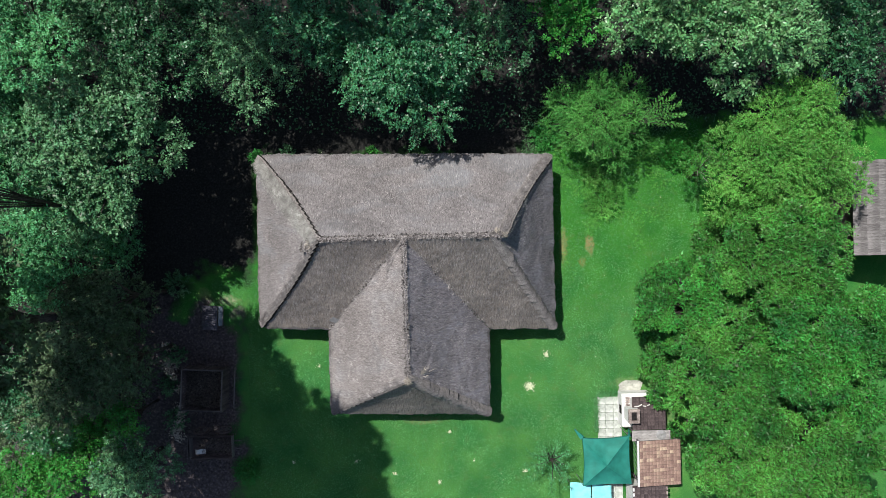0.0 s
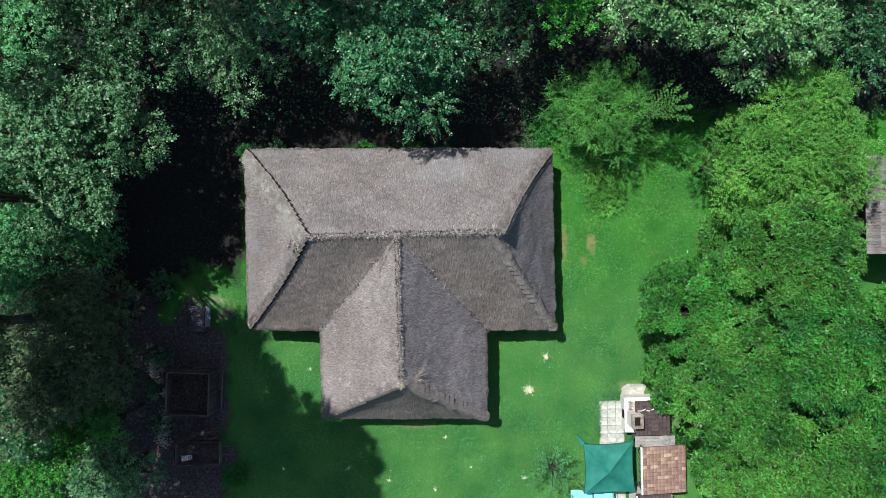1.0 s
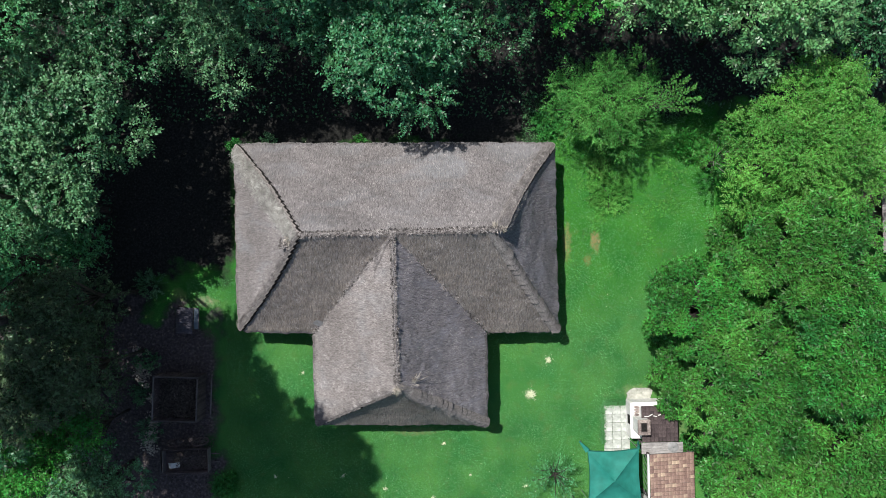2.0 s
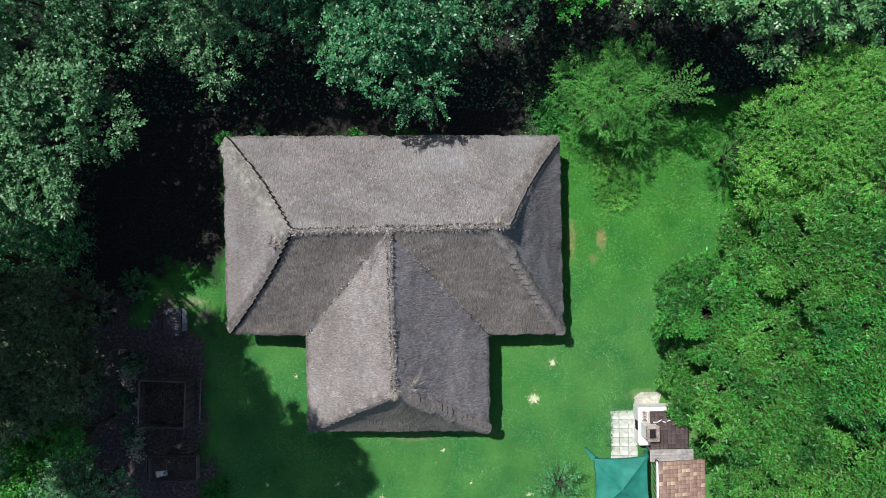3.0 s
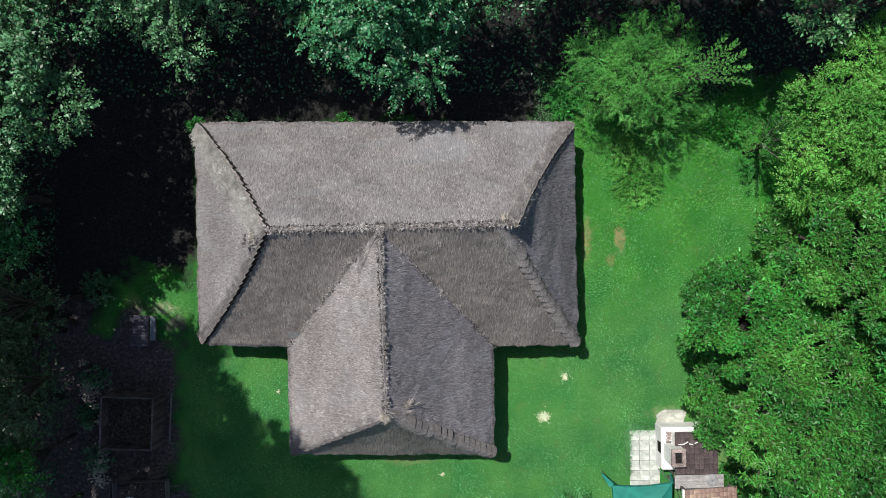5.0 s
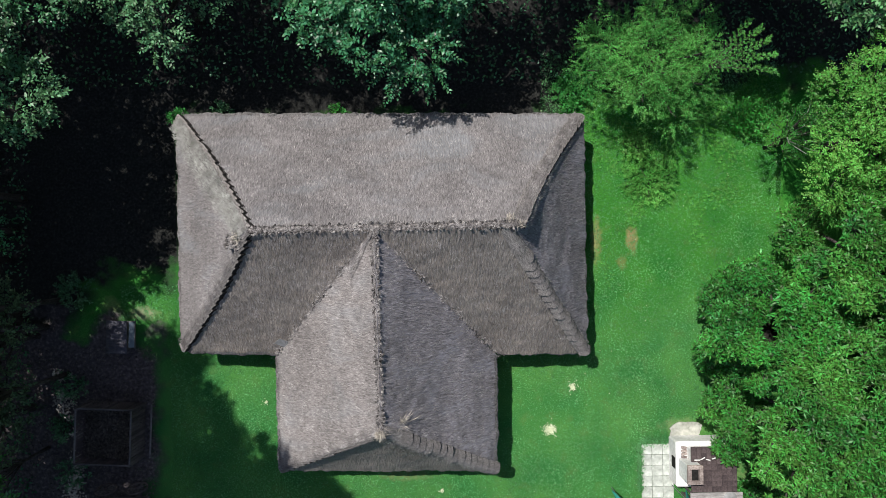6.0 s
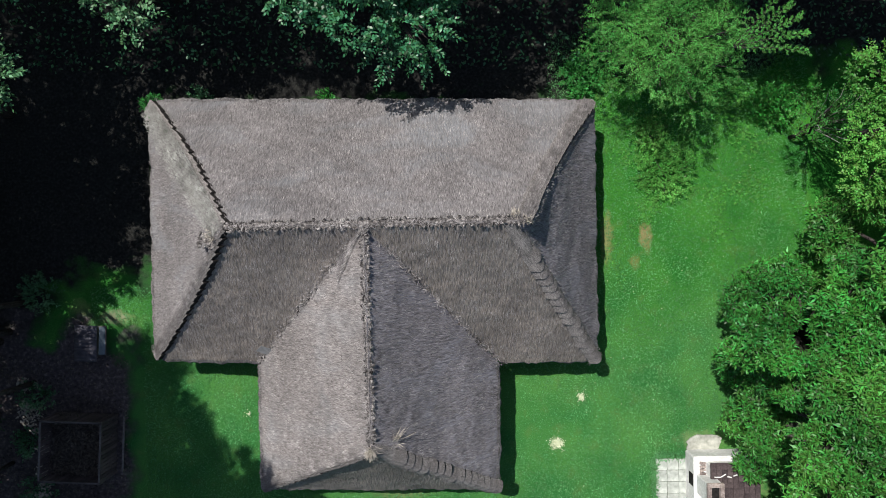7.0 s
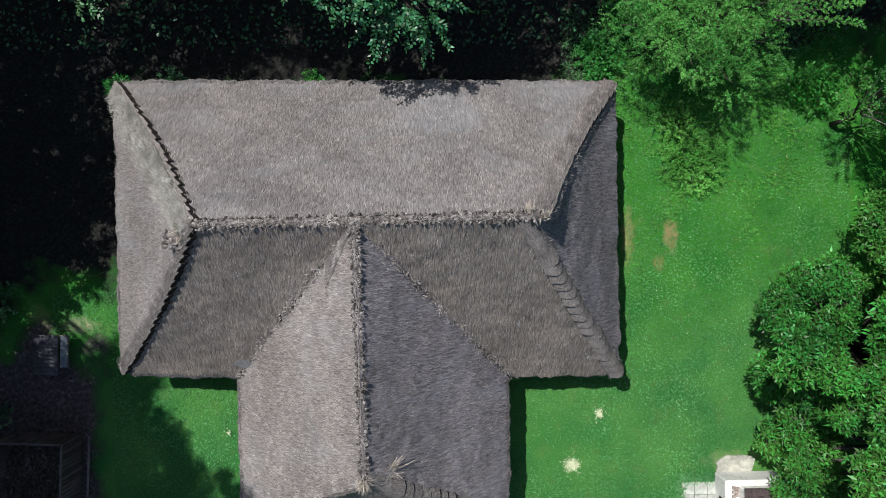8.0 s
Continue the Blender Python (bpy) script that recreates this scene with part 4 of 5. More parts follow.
def build_shelter():
    s = thing("tiled_shelter", (0, 0, 0), "open shelter with patchy terracotta tiled roof", "shelter")
    o = Vector((11.28, -14.0, 2.25))
    ex, ey = Vector((2.5, 0, -0.35)), Vector((0, 2.68, 0))
    d = ex.normalized()
    m3 = Matrix((d, Vector((0, 1, 0)), d.cross(Vector((0, 1, 0))))).transposed().to_4x4()
    part("roof_deck", box((2.52, 2.7, 0.05), Matrix.Translation(o + ex / 2 + ey / 2 + Vector((0, 0, -.02))) @ m3, 0.005), OLD_WOOD, s)
    tiled_roof(s, o + ey, -ey, ex, 13, 12, [RED_TILE, PALE_TILE], seed=7, share=0.17)
    part("fascia", box((0.1, 2.7, 0.14), pose(11.2, -12.66, 2.2), 0.01), PLASTER, s, "white fascia board")
    for x, h in ((11.35, 2.2), (13.65, 1.85)):
        for y in (-11.45, -13.85):
            part("post", box((0.12, 0.12, h), pose(x, y, h / 2), 0.01), OLD_WOOD, s)
    for k in range(7):
        part("rail", box((0.03, 0.03, 1.1), pose(11.24, -11.6 - 0.36 * k, 1.55, 24, 0, 0), 0.004), STEEL, s)
    t = thing("low_shed", (0, 0, 0), "low white shed with dark brown tiled roof", "shed")
    part("wall", box((1.9, 1.7, 1.7), pose(11.95, -15.05, 0.85), 0.03), PLASTER, t)
    part("roof_deck", box((2.0, 1.9, 0.06), pose(11.95, -15.05, 1.74), 0.01), DARK_WOOD, t)
    tiled_roof(t, Vector((10.95, -16.0, 1.8)), Vector((2.0, 0, 0)), Vector((0, 1.9, 0)), 9, 8, [DARK_TILE], seed=9)
    for k in range(6):
        part("edge_brick", box((0.1, 0.2, 0.07), pose(12.98, -14.25 - 0.27 * k, 1.83), 0.01), BRICK, t)
    for k in range(4):
        part("edge_brick", box((0.1, 0.18, 0.07), pose(10.98, -14.3 - 0.3 * k, 1.86), 0.01), PLASTER, t)


build_shelter()


def build_canopy():
    g = thing("garden_canopy", (0, 0, 0), "dark green square fabric garden canopy on poles", "canopy")
    cs = [Vector((7.95, -11.1, 2.15)), Vector((10.72, -11.03, 2.15)), Vector((10.8, -13.85, 2.15)), Vector((7.95, -13.9, 2.15))]
    apex = Vector((9.22, -12.58, 2.72))
    bm = bmesh.new()
    n = 12
    for k in range(4):
        a, b = cs[k], cs[(k + 1) % 4]
        rows = []
        for j in range(n + 1):
            row = []
            for i in range(n + 1):
                u, v = i / n, j / n
                p = a.lerp(b, u).lerp(apex, v)
                mid = (cs[0] + cs[2]) / 2
                p -= (p - mid) * 0.055 * math.sin(math.pi * u) * (1 - v)
                p.z -= 0.14 * math.sin(math.pi * v) * math.sin(math.pi * u) + 0.02 * noise.noise(p * 2.2) - 0.05 * math.sin(math.pi * u) * (1 - v)
                row.append(p)
            rows.append(row)
        for j in range(n):
            for i in range(n):
                bm.faces.new([bm.verts.new(q) for q in (rows[j][i], rows[j][i + 1], rows[j + 1][i + 1], rows[j + 1][i])])
        for i in range(n):
            q0, q1 = rows[0][i], rows[0][i + 1]
            dn = Vector((0, 0, -0.2))
            bm.faces.new([bm.verts.new(q) for q in (q0 + dn, q1 + dn, q1, q0)])
    bmesh.ops.remove_doubles(bm, verts=bm.verts, dist=0.001)
    bmesh.ops.recalc_face_normals(bm, faces=bm.faces)
    part("fabric_roof", bm, CANVAS, g, smooth=False)
    for c in cs:
        part("pole", tube([(c.x, c.y, 0), (c.x, c.y, c.z - .02)], [0.02, 0.02], 8), STEEL, g)
    # gathered corner curtain, pulled out to the lawn
    for foot, c, wd in ((Vector((7.6, -10.72, 1.5)), cs[0], 0.13), (Vector((10.9, -10.78, 1.4)), cs[1], 0.1)):
        bm = bmesh.new()
        d = (foot - c)
        s = Vector((-d.y, d.x, 0)).normalized()
        rows = []
        for i in range(9):
            t = i / 8
            p = c.lerp(foot, t)
            w = wd * (1 - t) + 0.02
            rows.append([bm.verts.new(p + s * w * k + Vector((0, 0, 0.05 * math.cos(k * 4 + i)))) for k in (-1, -.5, 0, .5, 1)])
        for a, b in zip(rows, rows[1:]):
            for k in range(4):
                bm.faces.new((a[k], a[k + 1], b[k + 1], b[k]))
        ob = part("curtain", bm, CANVAS, g, smooth=True)
        sol = ob.modifiers.new("thick", 'SOLIDIFY')
        sol.thickness = 0.01
    for x0, x1 in ((7.35, 8.62), (8.68, 9.85)):
        t = thing("tarpaulin", (0, 0, 0), "bright turquoise tarpaulin stretched over a low frame", "tarpaulin", "turquoise tarpaulins")
        bm = bmesh.new()
        rows = []
        for j in range(15):
            y = -14.15 - 2.4 * j / 14
            row = []
            for i in range(11):
                x = x0 + (x1 - x0) * i / 10
                z = 1.05 + 0.05 * noise.noise(Vector((x * 2, y * 2, 5))) - 0.07 * math.sin(math.pi * i / 10) * math.sin(math.pi * j / 14)
                row.append(bm.verts.new((x, y + 0.1 * math.sin(i * .3 + x0), z)))
            rows.append(row)
        for a, b in zip(rows, rows[1:]):
            for k in range(10):
                bm.faces.new((a[k], b[k], b[k + 1], a[k + 1]))
        ob = part("sheet", bm, CYAN, t, smooth=True)
        ob.modifiers.new("thick", 'SOLIDIFY').thickness = 0.015
        for x in (x0 + .05, x1 - .05):
            for y in (-14.2, -16.4):
                part("leg", tube([(x, y, 0), (x, y, 1.03)], [.025, .025], 8), STEEL, t)


build_canopy()


# ---- wooden shed at the east edge ----
def build_shed():
    s = thing("wooden_shed", (.45, 0, 0), "old timber shed with grey wooden shingle roof", "shed")
    y0, y1 = -0.62, 4.75
    ridge, eave = Vector((25.6, 0, 5.2)), Vector((22.95, 0, 3.6))
    part("wall", box((4.3, 4.7, 3.6), pose(25.6, (y0 + y1) / 2, 1.8), 0.03), DARK_WOOD, s)
    rng = random.Random(3)
    for side in (1, -1):
        e = Vector((eave.x if side == 1 else 2 * ridge.x - eave.x, 0, eave.z))
        run = Vector((ridge.x, 0, ridge.z)) - e
        d = run.normalized()
        m3 = Matrix((Vector((0, 1, 0)), d, Vector((0, 1, 0)).cross(d))).transposed().to_4x4()
        if side == -1:
            m3 = m3 @ pose(0, 0, 0, 0, 180, 0)
        me = bpy.data.meshes.new("shingle")
        bm = box((0.165, 0.68, 0.022), None, 0.004)
        bm.to_mesh(me)
        bm.free()
        me.materials.append(SHINGLE)
        rows = 5 if side == 1 else 1
        for j in range(rows):
            if side == -1:
                deck = part("roof_slope", box((y1 - y0, run.length, .06), Matrix.Translation(e + run / 2 + Vector((0, (y0 + y1) / 2, 0))) @ m3, .01), SHINGLE, s)
                break
            for i in range(31):
                t = part_mesh("shingle", me, None, s)
                p = e + d * (0.28 + run.length * j / rows) + Vector((0, y0 + 0.09 + 0.173 * i, 0.02 + rng.uniform(0, .012)))
                t.matrix_basis = Matrix.Translation(p) @ m3 @ pose(0, 0, 0, -2.5 + rng.uniform(-1, 1), rng.uniform(-1, 1), rng.uniform(-1.5, 1.5))
        if side == 1:
            part("roof_deck", box((y1 - y0, run.length, .04), Matrix.Translation(e + run / 2 + Vector((0, (y0 + y1) / 2, -.03))) @ m3, .005), DARK_WOOD, s)
    part("ridge_board", box((0.3, y1 - y0, 0.05), pose(25.6, (y0 + y1) / 2, 5.24), .01), SHINGLE, s)


build_shed()


# ---- things under the western trees ----
def build_crib():
    c = thing("slatted_crib", (-14.75, -7.96, 0), "square timber crib of dark boards filled with brush", "crib", turn=-3)
    h, q = 1.45, 1.22
    for sx in (-1, 1):
        for sy in (-1, 1):
            part("post", box((0.1, 0.1, h), pose(sx * q, sy * q, h / 2), 0.01), DARK_WOOD, c)
    for k in range(4):
        part("top_rail", box((2 * q + .12, 0.075, 0.06), pose(0, 0, 0, 0, 0, 90 * k) @ pose(0, q, h + .03), 0.01), OLD_WOOD, c, "greyed top rail")
        for j in range(15):
            part("slat", box((0.13, 0.025, h - .08), pose(0, 0, 0, 0, 0, 90 * k) @ pose(-q + .15 + .16 * j, q + .01, h / 2, 0, random.uniform(-1.5, 1.5), 0), 0.004), DARK_WOOD, c)
    # a lower outer rail on one side
    part("outer_rail", box((0.07, 2.45, 0.07), pose(q + .42, 0, .35), 0.01), OLD_WOOD, c)
    for y in (-1.1, 1.1):
        part("stake", box((0.07, 0.07, .4), pose(q + .42, y, .2), 0.01), OLD_WOOD, c)
    rng = np.random.default_rng(8)
    m = 2600
    at = np.stack([rng.uniform(-q + .1, q - .1, m), rng.uniform(-q + .1, q - .1, m), rng.uniform(.55, .8, m)], 1)
    brush = part_mesh("brush", polys("brush", leaves(at, rng.normal(0, 1, (m, 3)) * np.array([1, 1, .25]), np.array([0, 0, 1.0]) + rng.normal(0, .4, (m, 3)), rng.uniform(.1, .4, m), rng.uniform(.02, .07, m), rng), 4), DEBRIS, c, "dead leaves and twigs")
    tagged(brush, kind="stuff")
    part("fill", box((2 * q - .1, 2 * q - .1, .6), pose(0, 0, .3), .02), DEBRIS, c)


build_crib()


def wheel(parent, m):
    w = new("wheel")
    w.parent = parent
    w.matrix_basis = m
    bm = bmesh.new()
    n = 20
    ring = []
    for k in range(n):
        a = 2 * math.pi * k / n
        ring.append([bm.verts.new((r * math.cos(a), z, r * math.sin(a))) for r, z in ((.42, -.035), (.48, -.035), (.48, .035), (.42, .035))])
    for k in range(n):
        a, b = ring[k], ring[(k + 1) % n]
        for j in range(4):
            bm.faces.new((a[j], a[(j + 1) % 4], b[(j + 1) % 4], b[j]))
    part("rim", bm, DARK_WOOD, w)
    part("hub", tube([(0, -.12, 0), (0, .12, 0)], [.09, .08], 10), DARK_WOOD, w)
    for k in range(10):
        a = 2 * math.pi * k / 10
        part("spoke", tube([(.06 * math.cos(a), 0, .06 * math.sin(a)), (.44 * math.cos(a), 0, .44 * math.sin(a))], [.022, .018], 6), OLD_WOOD, w)


def build_cart():
    c = thing("farm_cart", (-14.35, -11.5, 0), "old dark wooden farm cart with spoked wheels", "cart", turn=1)
    for k in range(6):
        part("floor_board", box((2.5, 0.19, 0.04), pose(0, -.5 + .2 * k, .72), .006), DARK_WOOD, c)
    for sy in (-1, 1):
        for k in range(2):
            part("side_board", box((2.55, 0.035, 0.19), pose(0, sy * (.62 + .02 * k), .84 + .22 * k, sy * -6, 0, 0), .006), DARK_WOOD, c)
    for sx in (-1, 1):
        part("end_board", box((0.04, 1.25, .45), pose(sx * 1.27, 0, .95), .006), OLD_WOOD, c)
    part("end_board", box((0.04, 1.3, .3), pose(-1.45, 0, .9), .006), OLD_WOOD, c)
    for sy in (-1, 1):
        for sx in (-.78, .62):
            wheel(c, pose(sx, sy * .9, .48, sy * 14, 0, 0))
    for sx in (-.78, .62):
        part("axle", box((.1, 1.75, .1), pose(sx, 0, .5), .01), DARK_WOOD, c)
    for sy in (-.25, .25):
        part("shaft", tube([(1.2, sy, .62), (1.75, sy * .9, .66)], [.035, .03], 8), OLD_WOOD, c)
    t = thing("tin_sheet", (-15.1, -11.8, .80), "bent tin sheet lying in the cart, coloured bright as a sun fleck", "sheet")
    bm = bmesh.new()
    rows = [[bm.verts.new((.62 * i / 8 - .3, .3 * j / 4 - .15, .06 + .08 * math.sin(i * .7) + .03 * j / 4)) for j in range(5)] for i in range(9)]
    for a, b in zip(rows, rows[1:]):
        for k in range(4):
            bm.faces.new((a[k], b[k], b[k + 1], a[k + 1]))
    part("sheet", bm, TIN, t, smooth=True).modifiers.new("thick", 'SOLIDIFY').thickness = .008
    p = thing("stick", (-14.2, -11.35, .95), "thin pale stick lying across the cart", "stick")
    part("stem", tube([(-.5, -.12, 0), (0, .02, .05), (.55, .14, .02)], [.018, .02, .012], 6), OLD_WOOD, p)
    rng = np.random.default_rng(9)
    m = 500
    at = np.stack([rng.uniform(-.9, 1.15, m), rng.uniform(-.5, .5, m), rng.uniform(.76, .86, m)], 1)
    tagged(part_mesh("litter", polys("litter", leaves(at, rng.normal(0, 1, (m, 3)) * np.array([1, 1, .2]), np.array([0, 0, 1.0]) + rng.normal(0, .3, (m, 3)), rng.uniform(.08, .25, m), rng.uniform(.02, .06, m), rng), 4), DEBRIS, c), kind="stuff")


build_cart()


def build_hutch():
    h = thing("low_hutch", (-14.5, -3.7, 0), "low wooden hutch with a ribbed blue-grey sheet roof", "hutch", turn=-2)
    part("body", box((0.8, 1.25, .45), pose(0, 0, .22), .02), DARK_WOOD, h)
    bm = bmesh.new()
    rows = []
    for j in range(41):
        y = -.75 + 1.5 * j / 40
        rows.append([bm.verts.new((x, y, .56 + .1 * x + .018 * math.sin(j * 1.6))) for x in (-.5, -.2, .2, .5)])
    for a, b in zip(rows, rows[1:]):
        for k in range(3):
            bm.faces.new((a[k], a[k + 1], b[k + 1], b[k]))
    part("roof_sheet", bm, SHEET, h, smooth=True).modifiers.new("thick", 'SOLIDIFY').thickness = .012
    part("side_board", box((.24, 1.15, .03), pose(.66, .12, .5, 0, 14, 0), .006), PALE_BLUE, h, "pale blue painted board")
    part("frame", box((.04, 1.25, .06), pose(.8, .12, .46), .006), OLD_WOOD, h)
    part("frame", box((.4, .05, .06), pose(.62, .72, .5), .006), OLD_WOOD, h)


build_hutch()

# ---- trees ----
BROAD, TALL = "broadleaf tree with dense blue-green foliage", "tall dark broadleaf tree shading the yard"
tree(-17.8, 6.1, 8.6, 3.9, "broad tree with glossy blue-green leaves", LEAF_SILVER, .18, .55, 46, 18, .7, 9, .5, 1, tilt=(-.25, .1))
tree(-20.8, 10.8, 11, 3.9, BROAD, LEAF_TEAL, .13, .6, 56, 18, .7, 9, .45, 2)
tree(-23.4, 5.4, 9.8, 3.5, BROAD, LEAF_TEAL, .13, .6, 56, 18, .7, 9, .45, 3)
tree(-19.4, 1.2, 4.6, 2.3, BROAD, LEAF_TEAL, .14, .6, 50, 14, .7, 9, .45, 17)
tree(-15.7, 11.3, 7.5, 3.4, "open-crowned tree with small dull green leaves", LEAF_DARK, .15, .6, 34, 14, .7, 9, .45, 4, gap=.25)
tree(-13.2, 14.2, 6.0, 2.8, "dull green understorey tree", LEAF_DARK, .15, .6, 38, 12, .75, 9, .5, 18)
tree(-18.6, 15.0, 6.5, 2.8, "dull green understorey tree", LEAF_DARK, .15, .6, 38, 12, .75, 9, .5, 19)
tree(-10.6, 10.7, 5.6, 2.9, "tree with drooping sprays of rounded leaves", LEAF_SILVER, .16, .6, 50, 18, .75, 9, .55, 5, gap=.25, tilt=(0, .35), lobe=(.15, .27), jitter=.32)
tree(-6.2, 12.6, 7.0, 2.8, "tree with drooping sprays of rounded leaves", LEAF_BLUE, .16, .6, 50, 18, .75, 9, .55, 16, gap=.25, tilt=(0, .3), lobe=(.15, .27), jitter=.32)
over = tree(-2.2, 10.5, 6.4, 4.1, "dark tree reaching over the thatched eave", LEAF_BLUE, .17, .6, 46, 26, .7, 11, .6, 6, gap=.28, tilt=(0, .5), lobe=(.13, .25), jitter=.34)
rng = np.random.default_rng(78)
lean = np.linspace(-.95, .95, 15)
for a in lean:
    p = np.array([1.5 + .9 * a, -3.3 + .2 * math.cos(5 * a), 5.2 + .3 * math.sin(7 * a)])
    part_mesh("leafy_spray", polys("leafy_spray", shoots(p[None] + rng.normal(0, .08, (1, 3)), np.array([.6 * a, -1, -.12]) + rng.normal(0, .25, (1, 3)), 1.1, 24, .17, .55, rng), 4), LEAF_BLUE, over)
    part("twig", tube([(.9 + .2 * a, -2.0, 5.0), tuple(p - np.array([0, 0, .1])), tuple(p + np.array([.2 * a, -.4, -.1]))], [.03, .015, .005], 5), BARK, over)
tree(2.3, 11.2, 6.0, 2.7, "sparse dark tree behind the house", LEAF_DARK, .17, .6, 30, 10, .75, 9, .55, 7, gap=.3, tilt=(0, .3))
tree(6.6, 12.4, 7.2, 2.2, "bright green tree behind the house", LEAF_FRESH, .17, .55, 54, 10, .75, 9, .5, 8)
tree(11.3, 12.7, 8.2, 2.8, "tree with silvery green leaf sprays", LEAF_PALE, .21, .48, 46, 14, .7, 10, .6, 9, tilt=(0, .2))
tree(15.4, 11.6, 9.2, 3.5, "tree with silvery green leaf sprays", LEAF_PALE, .21, .48, 46, 16, .7, 10, .6, 10, tilt=(0, .2))
tree(20.8, 11.0, 7.2, 3.2, "dark tree with hanging feathery leaves", LEAF_DARK, .2, .5, 30, 12, .7, 11, .75, 11, gap=.3)
tree(17.9, 4.3, 6.6, 3.7, "dense dome-shaped tree with yellow-green leaves", LEAF_LIME, .105, .6, 92, 26, .72, 9, .4, 12, lobe=(.2, .32))
tree(18.8, 7.0, 7.2, 2.4, "dense tree with yellow-green leaves", LEAF_LIME, .105, .6, 92, 14, .72, 9, .4, 13)
tree(20.7, 3.9, 6.0, 2.1, "dense tree with yellow-green leaves", LEAF_LIME, .105, .6, 92, 14, .72, 9, .4, 71)
tree(21.2, 0.3, 4.6, 1.5, "leafy young tree beside the timber shed", LEAF_OLIVE, .14, .5, 60, 12, .75, 9, .4, 72)
shrub = tree(15.5, 4.7, 2.8, 1.4, "low shrub with some bare grey twigs", LEAF_OLIVE, .1, .5, 60, 12, .85, 9, .4, 14, category="shrub", name="shrub", stems=3, gap=.05)
for k in range(9):
    a = .7 * k
    part("bare_twig", tube([(.2 * math.cos(a), .2 * math.sin(a), 1.6), (.8 * math.cos(a), .8 * math.sin(a), 3.1), (1.15 * math.cos(a + .2), 1.15 * math.sin(a + .2), 3.9 - .1 * (k % 3))], [.028, .018, .006], 5), GREY_BOARD, shrub, "bare grey twig")
fruit = tree(9.1, 7.7, 3.4, 2.8, "small fruit tree with fine feathery branches", LEAF_FEATHER, .085, .5, 80, 26, .6, 15, .6, 15, lobe=(.14, .26), lift=.25, jitter=.28, gap=.2)


def feather_branch(parent, start, end, rng, side=.55, leaf=.085, mat=LEAF_FEATHER, per=15):
    """An arching branch with leafy side twigs along both sides, in one flat spray."""
    start, end = np.array(start), np.array(end)
    run = end - start
    n = max(5, int(np.linalg.norm(run) / .11))
    t = np.linspace(.18, 1, n)
    at = start + run * t[:, None]
    at[:, 2] += .35 * np.sin(np.pi * t * .8)
    across = unit(np.cross(run, np.array([0, 0, 1.0])))
    sign = np.where(np.arange(n) % 2 == 0, 1.0, -1.0)[:, None]
    way = unit(run) * .8 + across * sign * (1.05 - .5 * t)[:, None] + rng.normal(0, .12, (n, 3)) + np.array([0, 0, .12])
    tagged(part_mesh("branch_spray", polys("branch_spray", shoots(at, way, side, per, leaf, .5, rng), 4), mat, parent), kind="stuff")
    mid = (start + end) / 2 + np.array([0, 0, .3])
    part("twig", tube([tuple(start), tuple(mid), tuple(end + np.array([0, 0, .2]))], [.035, .02, .006], 5), BARK, parent)


rng = np.random.default_rng(77)
for k in range(30):
    a = 2.39996 * k
    q = rng.uniform(1.9, 3.1) * (1.0 if math.sin(a) > -.3 else .72)
    z = rng.uniform(2.4, 3.9)
    feather_branch(fruit, (.2 * math.cos(a), .2 * math.sin(a), z - .4), (q * math.cos(a), q * math.sin(a), z + rng.uniform(-.5, .6)), rng)
for a in np.radians([-8, 12, 30, 48, 66]):
    feather_branch(fruit, (2.1, -.5, 3.9), (2.7 + 1.6 * math.cos(a), -.7 + 1.9 * math.sin(a), 4.7), rng, .24, .08)
for i, (x, y, z, r, s) in enumerate(((13.75, -3.4, 6.2, 3.25, 21), (17.2, -.9, 8.2, 3.5, 22), (14.8, -6.8, 7.4, 3.8, 23), (19.2, -5.0, 8.6, 4.0, 24), (16.1, -11.3, 6.2, 3.0, 25), (18.9, -10.8, 7.8, 4.2, 26))):
    tree(x, y, z, r, "dense tree with long narrow drooping green leaves", LEAF_LONG if i % 3 == 0 else LEAF_OLIVE, .225, .31, 70, 48, .6, 11, .34, s, low=-.1, lobe=(.12, .24), lift=.7, skirt=16, jitter=.24, gap=.1, whorl=12)
tree(-19.1, -2.8, 24.8, 4.5, TALL, LEAF_DULL, .21, .6, 42, 80, .8, 9, .5, 31, lobe=(.26, .38), depth=8.6, low=-.6)
# occluder kept out of view; its shadow lands between hutch and house corner
tree(-19.0, 2.8, 18.0, 1.3, "unseen slim tall tree added to shade the yard", LEAF_DARK, .18, .6, 60, 16, .9, 9, .45, 73, lobe=(.3, .5))
tree(-19.7, -0.1, 10.2, 2.4, BROAD, LEAF_TEAL, .14, .6, 62, 18, .75, 9, .45, 27)
tree(-22.6, 3.3, 3.2, 2.6, "low blue-green undergrowth tree in the wood", LEAF_TEAL, .14, .6, 50, 14, .75, 9, .45, 61, stems=2)
tree(-18.9, 2.7, 7.4, 2.5, "broad tree with glossy blue-green leaves", LEAF_SILVER, .17, .6, 54, 14, .75, 9, .45, 62)
tree(-25.6, -9.2, 3.6, 2.6, "dark undergrowth tree at the yard edge", LEAF_DULL, .15, .6, 42, 12, .8, 9, .45, 63, stems=2)
tree(-20.6, -8.9, 3.2, 1.9, "dark undergrowth tree at the yard edge", LEAF_DULL, .15, .6, 44, 12, .8, 9, .45, 64, stems=2)
tree(-21.4, -1.6, 3.8, 2.4, "dark undergrowth tree at the yard edge", LEAF_DULL, .15, .6, 44, 13, .8, 9, .45, 65, stems=2)
